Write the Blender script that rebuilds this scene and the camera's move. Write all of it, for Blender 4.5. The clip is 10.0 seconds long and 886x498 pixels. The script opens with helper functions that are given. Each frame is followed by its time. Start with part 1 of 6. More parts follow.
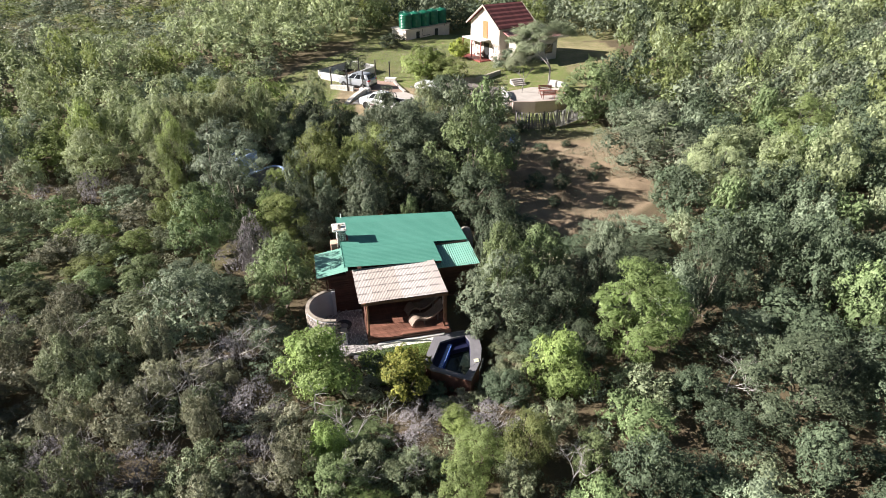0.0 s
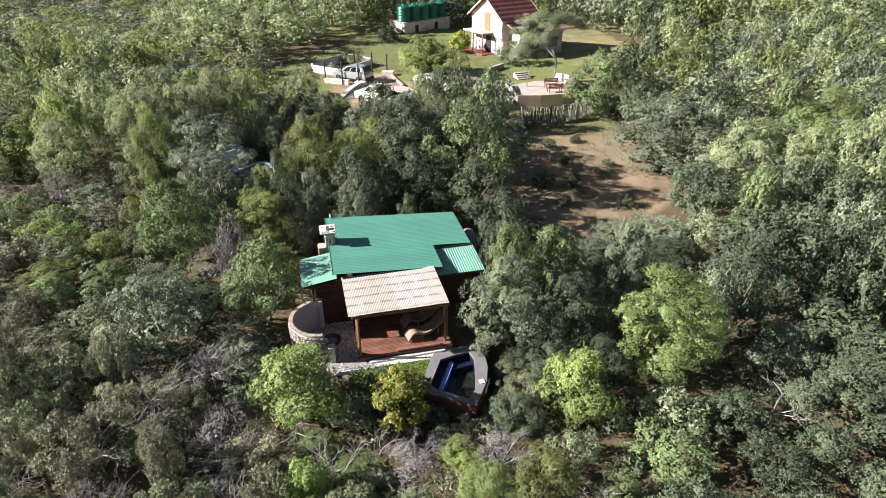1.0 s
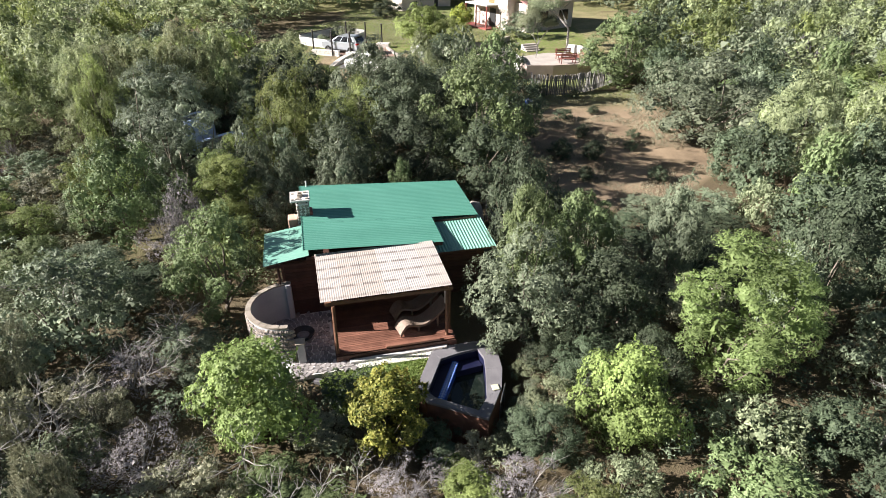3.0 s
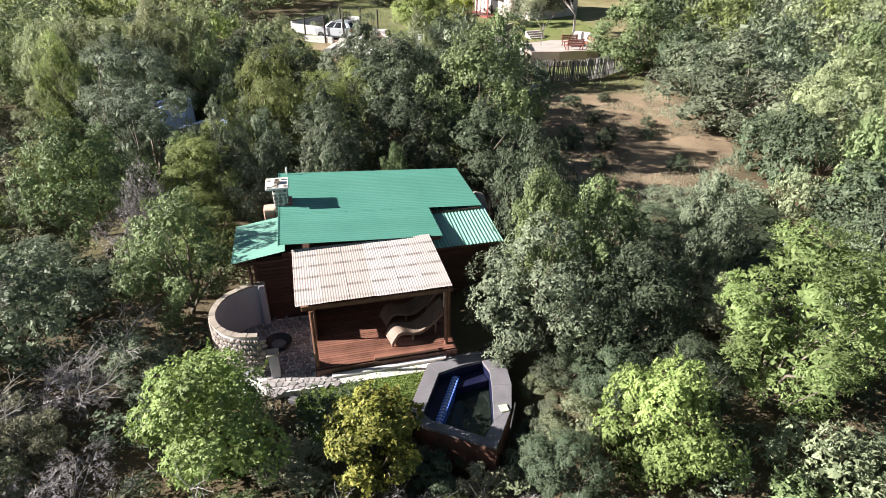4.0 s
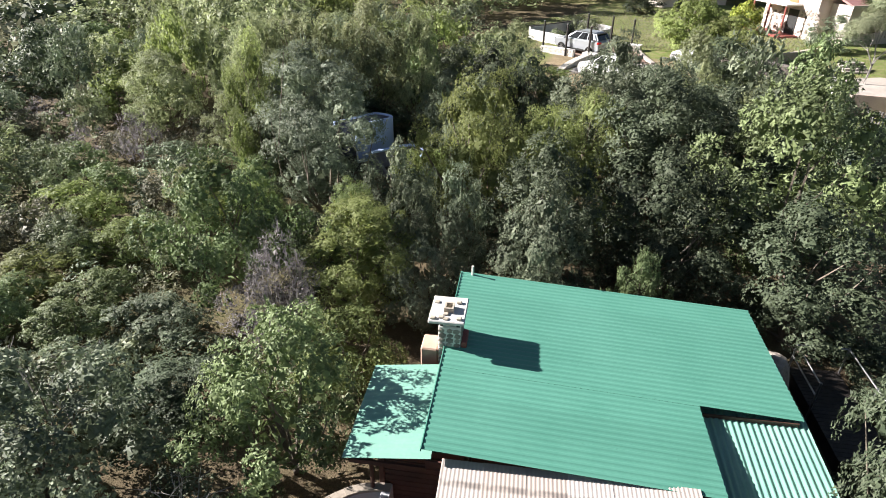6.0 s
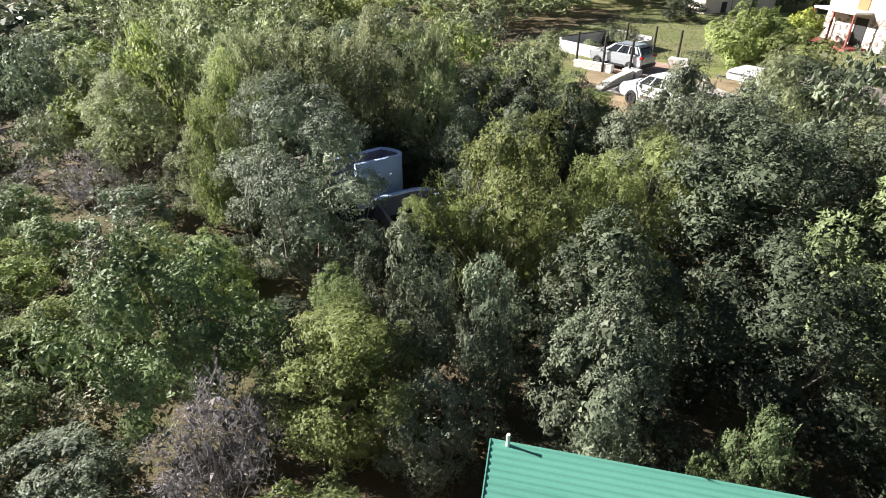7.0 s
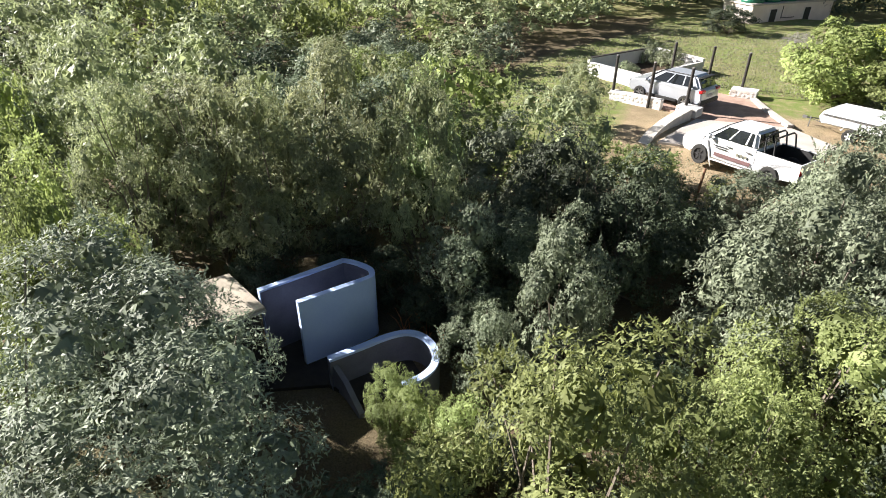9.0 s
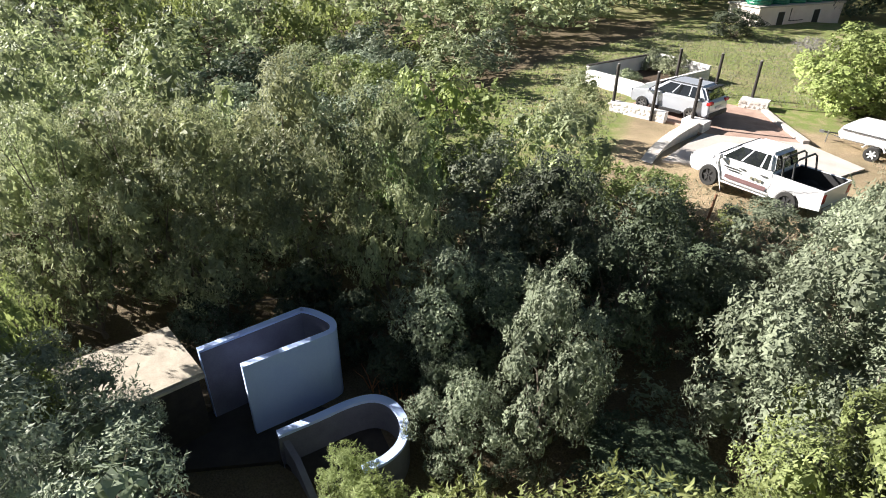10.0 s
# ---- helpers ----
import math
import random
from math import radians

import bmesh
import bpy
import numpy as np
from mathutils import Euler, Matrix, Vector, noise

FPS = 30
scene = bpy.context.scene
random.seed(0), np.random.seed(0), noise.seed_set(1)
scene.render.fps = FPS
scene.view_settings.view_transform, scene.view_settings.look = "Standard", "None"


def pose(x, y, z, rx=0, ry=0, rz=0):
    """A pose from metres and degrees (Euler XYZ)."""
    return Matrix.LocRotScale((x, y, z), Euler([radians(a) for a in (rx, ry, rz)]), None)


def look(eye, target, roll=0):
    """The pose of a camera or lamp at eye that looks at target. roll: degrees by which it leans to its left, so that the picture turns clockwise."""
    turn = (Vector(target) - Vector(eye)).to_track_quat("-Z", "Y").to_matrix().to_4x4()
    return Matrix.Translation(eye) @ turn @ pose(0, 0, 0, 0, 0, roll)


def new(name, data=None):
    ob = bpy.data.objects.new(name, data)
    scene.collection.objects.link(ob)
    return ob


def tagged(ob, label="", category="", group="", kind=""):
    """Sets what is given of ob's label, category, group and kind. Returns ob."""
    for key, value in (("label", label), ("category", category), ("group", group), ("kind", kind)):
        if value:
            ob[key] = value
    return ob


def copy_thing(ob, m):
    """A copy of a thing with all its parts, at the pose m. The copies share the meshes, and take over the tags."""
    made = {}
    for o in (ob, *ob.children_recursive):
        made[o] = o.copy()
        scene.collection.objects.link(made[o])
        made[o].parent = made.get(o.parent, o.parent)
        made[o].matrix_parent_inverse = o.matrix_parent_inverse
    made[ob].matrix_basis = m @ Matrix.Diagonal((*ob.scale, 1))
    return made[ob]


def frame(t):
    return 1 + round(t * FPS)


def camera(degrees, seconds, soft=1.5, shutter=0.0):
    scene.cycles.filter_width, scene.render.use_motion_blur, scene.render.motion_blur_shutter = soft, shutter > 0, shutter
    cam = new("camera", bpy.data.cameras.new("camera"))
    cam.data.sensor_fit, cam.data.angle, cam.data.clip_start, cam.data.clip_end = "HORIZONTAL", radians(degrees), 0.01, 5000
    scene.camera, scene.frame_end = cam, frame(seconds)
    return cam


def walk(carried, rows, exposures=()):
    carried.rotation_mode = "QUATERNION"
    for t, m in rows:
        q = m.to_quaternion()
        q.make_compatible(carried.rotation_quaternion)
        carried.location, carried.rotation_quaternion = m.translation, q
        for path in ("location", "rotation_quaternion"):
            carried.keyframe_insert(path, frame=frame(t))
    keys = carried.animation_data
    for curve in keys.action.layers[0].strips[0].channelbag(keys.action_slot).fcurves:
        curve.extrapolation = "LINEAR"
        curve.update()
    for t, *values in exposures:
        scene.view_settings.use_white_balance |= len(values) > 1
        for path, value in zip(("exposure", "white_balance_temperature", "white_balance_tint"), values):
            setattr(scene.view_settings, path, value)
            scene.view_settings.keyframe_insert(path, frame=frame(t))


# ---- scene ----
cam = camera(74.7, 10.0, soft=0.95)
METRES, EYE, TILT, LEAN, TURN = 42.0, 19.8, -30.0, 0.0, 0.0
ROWS = [
    (0.0, 0.0, 0.0, 0.0, -0.0, 0.0, 0.0),
    (0.5, -0.0005, 0.0406, 0.0047, -0.02, 0.04, 0.01),
    (1.0, -0.0014, 0.085, 0.0048, -0.04, 0.07, -0.01),
    (1.5, -0.0025, 0.1253, 0.0026, -0.06, 0.09, -0.01),
    (2.0, -0.0029, 0.1613, -0.0029, -0.04, 0.13, -0.02),
    (2.5, -0.0027, 0.1957, -0.0131, -0.02, 0.18, -0.02),
    (4.0, -0.0016, 0.3048, -0.0282, -0.1, 0.2, -0.09),
    (4.5, -0.0038, 0.3514, -0.0117, 1.14, 0.12, -0.86),
    (5.0, -0.0121, 0.4013, 0.0143, 7.28, -0.23, -4.51),
    (5.5, -0.0295, 0.455, 0.0425, 15.56, -1.21, -9.26),
    (7.0, -0.1104, 0.6285, 0.133, 20.73, -2.15, -11.87),
    (7.5, -0.1388, 0.6881, 0.1647, 20.74, -2.23, -11.81),
    (8.0, -0.1658, 0.7442, 0.1946, 20.74, -2.28, -11.79),
    (8.5, -0.1888, 0.7912, 0.2194, 20.72, -2.36, -11.77),
    (9.0, -0.2074, 0.828, 0.2386, 20.72, -2.43, -11.82),
    (9.5, -0.2197, 0.8567, 0.2533, 20.78, -2.46, -11.82),
    (10.0, -0.217, 0.882, 0.267, 20.78, -2.46, -11.79),
]
walk(cam, [(t, pose(0, 0, EYE, TILT, LEAN, TURN) @ pose(METRES * x, METRES * y, METRES * z, 90 + pitch, roll, yaw)) for t, x, y, z, yaw, pitch, roll in ROWS],
     exposures=[(0.0, 1.51), (4.0, 1.59), (5.5, 1.62), (7.0, 1.64), (8.5, 1.81), (10.0, 1.79)])

# ---- light: low sun from the front left, clear sky ----
SUN_ELEV, SUN_AZ = 27.0, 3.5
sun_way = Vector((math.cos(radians(SUN_AZ)) * math.cos(radians(SUN_ELEV)), math.sin(radians(SUN_AZ)) * math.cos(radians(SUN_ELEV)), -math.sin(radians(SUN_ELEV))))
world = bpy.data.worlds.new("sky")
scene.world = world
world.use_nodes = True
wn = world.node_tree.nodes
sky = wn.new("ShaderNodeTexSky")
sky.sky_type = "NISHITA"
sky.sun_disc = False
sky.sun_elevation = radians(SUN_ELEV)
sky.sun_rotation = math.atan2(-sun_way.x, -sun_way.y)
world.node_tree.links.new(sky.outputs[0], wn["Background"].inputs[0])
wn["Background"].inputs[1].default_value = 0.0245
sun_data = bpy.data.lights.new("sun", "SUN")
sun_data.energy, sun_data.angle, sun_data.color = 5.0, radians(0.53), (1.0, 0.95, 0.90)
sun = new("sun", sun_data)
sun.matrix_world = look((-60, -20, 60), Vector((-60, -20, 60)) + sun_way)


# ---- materials ----
def node(tree, kind, ins=None, **props):
    n = tree.nodes.new(kind)
    for k, v in props.items():
        n[k] = v
    for k, v in (ins or {}).items():
        if isinstance(v, bpy.types.NodeSocket):
            tree.links.new(v, n.inputs[k])
        else:
            n.inputs[k].default_value = v
    return n


def ramp(tree, fac, *stops):
    n = tree.nodes.new("ShaderNodeValToRGB")
    cr = n.color_ramp
    while len(cr.elements) < len(stops):
        cr.elements.new(0.5)
    for e, (p, c) in zip(cr.elements, stops):
        e.position, e.color = p, (*c, 1)
    tree.links.new(fac, n.inputs[0])
    return n.outputs[0]


def mix(tree, fac, a, b, blend="MIX"):
    n = tree.nodes.new("ShaderNodeMix")
    n.data_type, n.blend_type = "RGBA", blend
    for i, v in ((0, fac), (6, a), (7, b)):
        if isinstance(v, bpy.types.NodeSocket):
            tree.links.new(v, n.inputs[i])
        else:
            n.inputs[i].default_value = v if i == 0 else (*v, 1)
    return n.outputs[2]


def fresh(name, rough=0.7, metal=0.0, spec=0.5):
    m = bpy.data.materials.new(name)
    m.use_nodes = True
    t = m.node_tree
    b = t.nodes["Principled BSDF"]
    b.inputs["Roughness"].default_value = rough
    b.inputs["Metallic"].default_value = metal
    b.inputs["Specular IOR Level"].default_value = spec
    return m, t, b


def coords(t):
    return t.nodes.new("ShaderNodeNewGeometry").outputs["Position"]


def noise_at(t, scale, detail=4.0, vec=None, rough=0.6):
    return node(t, "ShaderNodeTexNoise", {"Vector": vec or coords(t), "Scale": scale, "Detail": detail, "Roughness": rough}).outputs[0]


def bump(t, b, height, strength=0.3, dist=0.02):
    n = node(t, "ShaderNodeBump", {"Height": height, "Strength": strength, "Distance": dist})
    t.links.new(n.outputs[0], b.inputs["Normal"])


def plain(name, dark, light, rough=0.7, scale=3.0, fine=40.0, metal=0.0, relief=0.3, spec=0.5, vary=0.0, local=False):
    """Two tones mottled at two scales, with fine relief."""
    m, t, b = fresh(name, rough, metal, spec)
    vec = t.nodes.new("ShaderNodeTexCoord").outputs["Object"] if local else None
    big, small = noise_at(t, scale, vec=vec), noise_at(t, fine, vec=vec)
    c = ramp(t, big, (0.3, dark), (0.7, light))
    c = mix(t, 0.35, c, ramp(t, small, (0.3, dark), (0.75, light)))
    if vary:
        info = t.nodes.new("ShaderNodeObjectInfo").outputs["Random"]
        v = node(t, "ShaderNodeMapRange", {0: info, 3: 1 - vary, 4: 1 + vary}).outputs[0]
        n = node(t, "ShaderNodeHueSaturation", {"Value": v, "Color": c})
        c = n.outputs[0]
    t.links.new(c, b.inputs["Base Color"])
    if relief:
        bump(t, b, small, relief)
    return m


def leafy(name, low, high, gloss=0.58, through_light=0.16, spread=0.2):
    """Leaves: tone by tree and by leaf, some light through the blade."""
    m, t, b = fresh(name, gloss, 0, 0.24)
    geo = t.nodes.new("ShaderNodeNewGeometry")
    info = t.nodes.new("ShaderNodeObjectInfo")
    low, high = [(a * 0.85 + b * 0.15) * k for a, b, k in zip(low, high, (1.01, 1.0, 1.10))], [(a * 0.1 + b * 0.9) * k for a, b, k in zip(low, high, (1.01, 1.0, 1.10))]
    c = ramp(t, geo.outputs["Random Per Island"], (0.0, low), (1.0, high))
    val = node(t, "ShaderNodeMapRange", {0: info.outputs["Random"], 3: 1 - spread, 4: 1 + spread}).outputs[0]
    wide = node(t, "ShaderNodeMapRange", {0: noise_at(t, 0.38, 1.0), 1: 0.3, 2: 0.7, 3: 0.62, 4: 1.4})
    both = node(t, "ShaderNodeMath", {0: val, 1: wide.outputs[0]})
    both.operation = "MULTIPLY"
    val = both.outputs[0]
    hue = node(t, "ShaderNodeMapRange", {0: info.outputs["Random"], 3: 0.485, 4: 0.515}).outputs[0]
    c = node(t, "ShaderNodeHueSaturation", {"Hue": hue, "Value": val, "Color": c}).outputs[0]
    t.links.new(c, b.inputs["Base Color"])
    seen = node(t, "ShaderNodeHueSaturation", {"Hue": 0.492, "Saturation": 1.08, "Value": 1.25, "Color": c}).outputs[0]
    tr = node(t, "ShaderNodeBsdfTranslucent", {"Color": seen})
    ms = node(t, "ShaderNodeMixShader", {0: through_light, 1: b.outputs[0], 2: tr.outputs[0]})
    t.links.new(ms.outputs[0], t.nodes["Material Output"].inputs[0])
    return m


LEAF = {
    "dark": leafy("leaf_dark", (0.043, 0.061, 0.033), (0.123, 0.153, 0.084)),
    "bright": leafy("leaf_bright", (0.101, 0.142, 0.050), (0.215, 0.266, 0.118), spread=0.1),
    "sunny": leafy("leaf_sunny", (0.132, 0.164, 0.054), (0.272, 0.312, 0.118), through_light=0.38, spread=0.18),
    "fresh": leafy("leaf_fresh", (0.146, 0.200, 0.050), (0.282, 0.355, 0.115), spread=0.1),
    "lime": leafy("leaf_lime", (0.158, 0.207, 0.065), (0.279, 0.338, 0.126), through_light=0.38, spread=0.1),
    "olive": leafy("leaf_olive", (0.103, 0.129, 0.076), (0.236, 0.272, 0.164)),
    "heath": leafy("leaf_heath", (0.108, 0.128, 0.066), (0.262, 0.288, 0.158)),
    "wattle": leafy("leaf_wattle", (0.150, 0.176, 0.086), (0.345, 0.380, 0.195), spread=0.22, through_light=0.32),
    "scrub": leafy("leaf_scrub", (0.146, 0.154, 0.092), (0.328, 0.322, 0.203)),
    "grey": leafy("leaf_grey", (0.150, 0.138, 0.130), (0.330, 0.305, 0.285), 0.7, 0.2),
    "silver": leafy("leaf_silver", (0.100, 0.122, 0.078), (0.255, 0.288, 0.182)),
    "yellow": leafy("leaf_yellow", (0.030, 0.080, 0.010), (0.440, 0.440, 0.095), spread=0.1),
}
bark = plain("bark", (0.10, 0.08, 0.06), (0.26, 0.22, 0.18), 0.9, 4, 60, relief=0.6)
deadwood = plain("deadwood", (0.24, 0.22, 0.205), (0.44, 0.41, 0.385), 0.9, 4, 60, relief=0.4)


def ground_mat():
    m, t, b = fresh("earth", 0.95, 0, 0.2)
    big, mid, small = noise_at(t, 0.35), noise_at(t, 2.2), noise_at(t, 22)
    soil = ramp(t, small, (0.25, (0.040, 0.028, 0.020)), (0.75, (0.125, 0.088, 0.060)))
    dry = ramp(t, small, (0.25, (0.28, 0.20, 0.13)), (0.75, (0.56, 0.43, 0.29)))
    green = ramp(t, small, (0.2, (0.085, 0.12, 0.032)), (0.8, (0.24, 0.29, 0.085)))
    a = t.nodes.new("ShaderNodeVertexColor")
    a.layer_name = "cover"
    sep = node(t, "ShaderNodeSeparateColor", {0: a.outputs[0]})
    # cover: red = dry grass, green = mown grass
    f1 = node(t, "ShaderNodeMath", {0: sep.outputs[0], 1: ramp(t, big, (0.35, (0.45, 0.45, 0.45)), (0.6, (1, 1, 1)))})
    f1.operation = "MULTIPLY"
    c = mix(t, f1.outputs[0], soil, dry)
    f2 = node(t, "ShaderNodeMath", {0: sep.outputs[1], 1: ramp(t, mid, (0.3, (0.25, 0.25, 0.25)), (0.55, (1, 1, 1)))})
    f2.operation = "MULTIPLY"
    c = mix(t, f2.outputs[0], c, green)
    t.links.new(c, b.inputs["Base Color"])
    bump(t, b, small, 0.8, 0.06)
    return m


earth = ground_mat()


# ---- building helpers ----
def mesh_from(name, bm):
    me = bpy.data.meshes.new(name)
    bm.normal_update()
    bm.to_mesh(me)
    bm.free()
    return me


def part(name, bm, material, parent=None, label="", at=None):
    """Links a bmesh as one mesh object, under a thing or a part."""
    ob = new(name, mesh_from(name, bm))
    ob.data.materials.append(material)
    if at is not None:
        ob.matrix_basis = at
    ob.parent = parent
    if label:
        tagged(ob, label)
    return ob


def thing(name, m, label, category, group="", kind=""):
    """An empty at the base of a thing, which carries its parts."""
    ob = new(name)
    ob.empty_display_size = 0.2
    ob.matrix_basis = m
    return tagged(ob, label, category, group, kind)


def box(bm, x0, y0, z0, x1, y1, z1, bevel=0.0):
    vs = [bm.verts.new(p) for p in ((x0, y0, z0), (x1, y0, z0), (x1, y1, z0), (x0, y1, z0), (x0, y0, z1), (x1, y0, z1), (x1, y1, z1), (x0, y1, z1))]
    fs = [bm.faces.new([vs[i] for i in f]) for f in ((3, 2, 1, 0), (4, 5, 6, 7), (0, 1, 5, 4), (1, 2, 6, 5), (2, 3, 7, 6), (3, 0, 4, 7))]
    if bevel:
        bmesh.ops.bevel(bm, geom=list({e for f in fs for e in f.edges}), offset=bevel, segments=1, affect="EDGES")
    return bm


def boxes(*specs, bevel=0.0):
    bm = bmesh.new()
    for s in specs:
        box(bm, *s, bevel=bevel)
    return bm


def prism(pts, z0, z1, bevel=0.0, top=None):
    """A flat polygon drawn up from z0 to z1; top gives another height for each corner."""
    bm = bmesh.new()
    lo = [bm.verts.new((x, y, z0)) for x, y in pts]
    hi = [bm.verts.new((x, y, z1 if top is None else top[i])) for i, (x, y) in enumerate(pts)]
    n = len(pts)
    bm.faces.new(lo[::-1])
    bm.faces.new(hi)
    for i in range(n):
        bm.faces.new((lo[i], lo[(i + 1) % n], hi[(i + 1) % n], hi[i]))
    bmesh.ops.recalc_face_normals(bm, faces=bm.faces)
    if bevel:
        bmesh.ops.bevel(bm, geom=[e for e in bm.edges], offset=bevel, segments=1, affect="EDGES")
    return bm


def tube(bm, pts, radii, sides=6, caps=True):
    """A round rod along points, with a radius at each."""
    rings = []
    pts = [Vector(p) for p in pts]
    for i, p in enumerate(pts):
        d = (pts[min(i + 1, len(pts) - 1)] - pts[max(i - 1, 0)]).normalized()
        a = d.orthogonal().normalized()
        c = d.cross(a)
        r = radii[i] if hasattr(radii, "__len__") else radii
        rings.append([bm.verts.new(p + (a * math.cos(2 * math.pi * k / sides) + c * math.sin(2 * math.pi * k / sides)) * r) for k in range(sides)])
    for q, s in zip(rings, rings[1:]):
        for k in range(sides):
            bm.faces.new((q[k], q[(k + 1) % sides], s[(k + 1) % sides], s[k]))
    if caps:
        bm.faces.new(rings[0][::-1])
        bm.faces.new(rings[-1])
    return bm


def strip_wall(bm, line, z0, z1, thick, tops=None):
    """A wall of the given thickness along a line of points (its left side gets the thickness)."""
    n = len(line)
    out = []
    for i, (x, y) in enumerate(line):
        ax, ay = line[max(i - 1, 0)]
        bx, by = line[min(i + 1, n - 1)]
        d = math.hypot(bx - ax, by - ay)
        out.append((x - (by - ay) / d * thick, y + (bx - ax) / d * thick))
    grid = []
    for i in range(n):
        t = z1 if tops is None else tops[i]
        grid.append([bm.verts.new(p) for p in ((*line[i], z0), (*line[i], t), (*out[i], t), (*out[i], z0))])
    for g, h in zip(grid, grid[1:]):
        for k in range(4):
            bm.faces.new((g[k], h[k], h[(k + 1) % 4], g[(k + 1) % 4]))
    bm.faces.new(grid[0])
    bm.faces.new(grid[-1][::-1])
    bmesh.ops.recalc_face_normals(bm, faces=bm.faces)
    return bm


def inside(x, y, poly):
    hit, n = False, len(poly)
    for i in range(n):
        (ax, ay), (bx, by) = poly[i], poly[i - 1]
        if (ay > y) != (by > y) and x < (bx - ax) * (y - ay) / (by - ay) + ax:
            hit = not hit
    return hit


# ---- ground ----
HUT = pose(-4.2, 24.0, 0, 0, 0, 13.5)
PROFILE = ((-900, -60), (-60, -8), (0, -2.2), (14, -0.7), (20, -0.15), (36, 0.0), (45, 0.4), (55, 1.15), (62, 2.0), (75, 2.25), (100, 2.6), (140, 4.5), (220, 11), (500, 45), (1500, 60), (3000, 60))


def hut_local(x, y):
    p = HUT.inverted() @ Vector((x, y, 0))
    return p.x, p.y


def ground_z(x, y):
    for (a, za), (b, zb) in zip(PROFILE, PROFILE[1:]):
        if y <= b:
            k = (y - a) / (b - a)
            z = za + (zb - za) * k
            break
    u, v = hut_local(x, y)
    if 2.3 < u < 6.6 and -5.0 < v < -0.3:
        return -1.3
    if 4.5 < x < 17 and 55 < y < 68.5:
        k = min(1, (x - 4.5) / 1.2, (17 - x) / 2.5, (68.5 - y) / 0.8)
        z = z * (1 - k) + min(z, 1.2) * k
    wild = min(1, max(0, (abs(x + 2) - 14) / 12)) if y < 100 else 1
    return z + wild * 0.5 * math.sin(x * 0.11 + 1) * math.cos(y * 0.09)


ORCHARD = ((5.6, 56.3), (15.5, 57.5), (17.5, 50), (17.5, 42), (13, 38), (9.5, 36.0), (5.0, 39), (4.6, 46))
YARD = ((-20.5, 68), (-20, 59.5), (-16.5, 57.5), (-12.5, 59.6), (-9.8, 59.6), (-8.6, 57.2), (-3, 57), (2, 62), (6, 58.5), (14.5, 58), (16, 63), (20, 71), (30, 66), (33, 70), (26, 78), (25, 93), (16, 97), (2, 101), (-8, 101), (-14, 94), (-13, 89), (-16, 83.5), (-19.5, 76))

SCREE = ((-11.2, 25.8), (-9.5, 25.8), (-7.7, 25.2), (-7.5, 24.5), (-9.8, 23.9), (-11.0, 24.6))


def make_ground():
    def axis(lo, hi, step, far, n):
        mid = np.arange(lo, hi + 0.01, step)
        k = np.linspace(0, 1, n + 1)[1:] ** 2.5
        return np.concatenate(((lo - k * (far + lo))[::-1], mid, hi + k * (far - hi)))
    xs, ys = axis(-42, 52, 0.8, 1500, 14), axis(4, 112, 0.8, 2400, 14)
    verts = [(x, y, ground_z(x, y) + 0.05 * noise.noise(Vector((x * 0.8, y * 0.8, 0)))) for y in ys for x in xs]
    nx = len(xs)
    faces = [(j * nx + i, j * nx + i + 1, (j + 1) * nx + i + 1, (j + 1) * nx + i) for j in range(len(ys) - 1) for i in range(nx - 1)]
    me = bpy.data.meshes.new("ground")
    me.from_pydata(verts, [], faces)
    me.polygons.foreach_set("use_smooth", [True] * len(faces))
    at = me.color_attributes.new("cover", "FLOAT_COLOR", "POINT")
    cover = np.zeros((len(verts), 4), np.float32)
    for i, (x, y, z) in enumerate(verts):
        if inside(x, y, ORCHARD):
            cover[i, 0] = 0.75 + 0.25 * noise.noise(Vector((x * 0.4, y * 0.4, 8)))
            cover[i, 1] = max(0, min(1, (y - 52.5) / 3.5)) * 0.8
        elif inside(x, y, YARD):
            u = noise.noise(Vector((x * 0.15, y * 0.15, 3)))
            cover[i, :2] = (0.8, 0.95 - 0.3 * u) if x < 16 else (0.9, 0.5)
            if -12 < x < 1 and 55 < y < 68:
                cover[i, :2] = (0.9, 0.15)
        elif inside(x, y, SCREE):
            cover[i, :2] = 1.0, 0.2
        elif x < -14 and 26 < y < 40:
            cover[i, :2] = 0.12, 0.25
        elif y > 95:
            cover[i, :2] = 0.6, 0.6
        else:
            cover[i, :2] = 0.15, 0.1
    at.data.foreach_set("color", cover.ravel())
    me.materials.append(earth)
    return tagged(new("ground", me), "dry brown earth with leaf litter and patches of grass", "ground", kind="structure")


ground = make_ground()


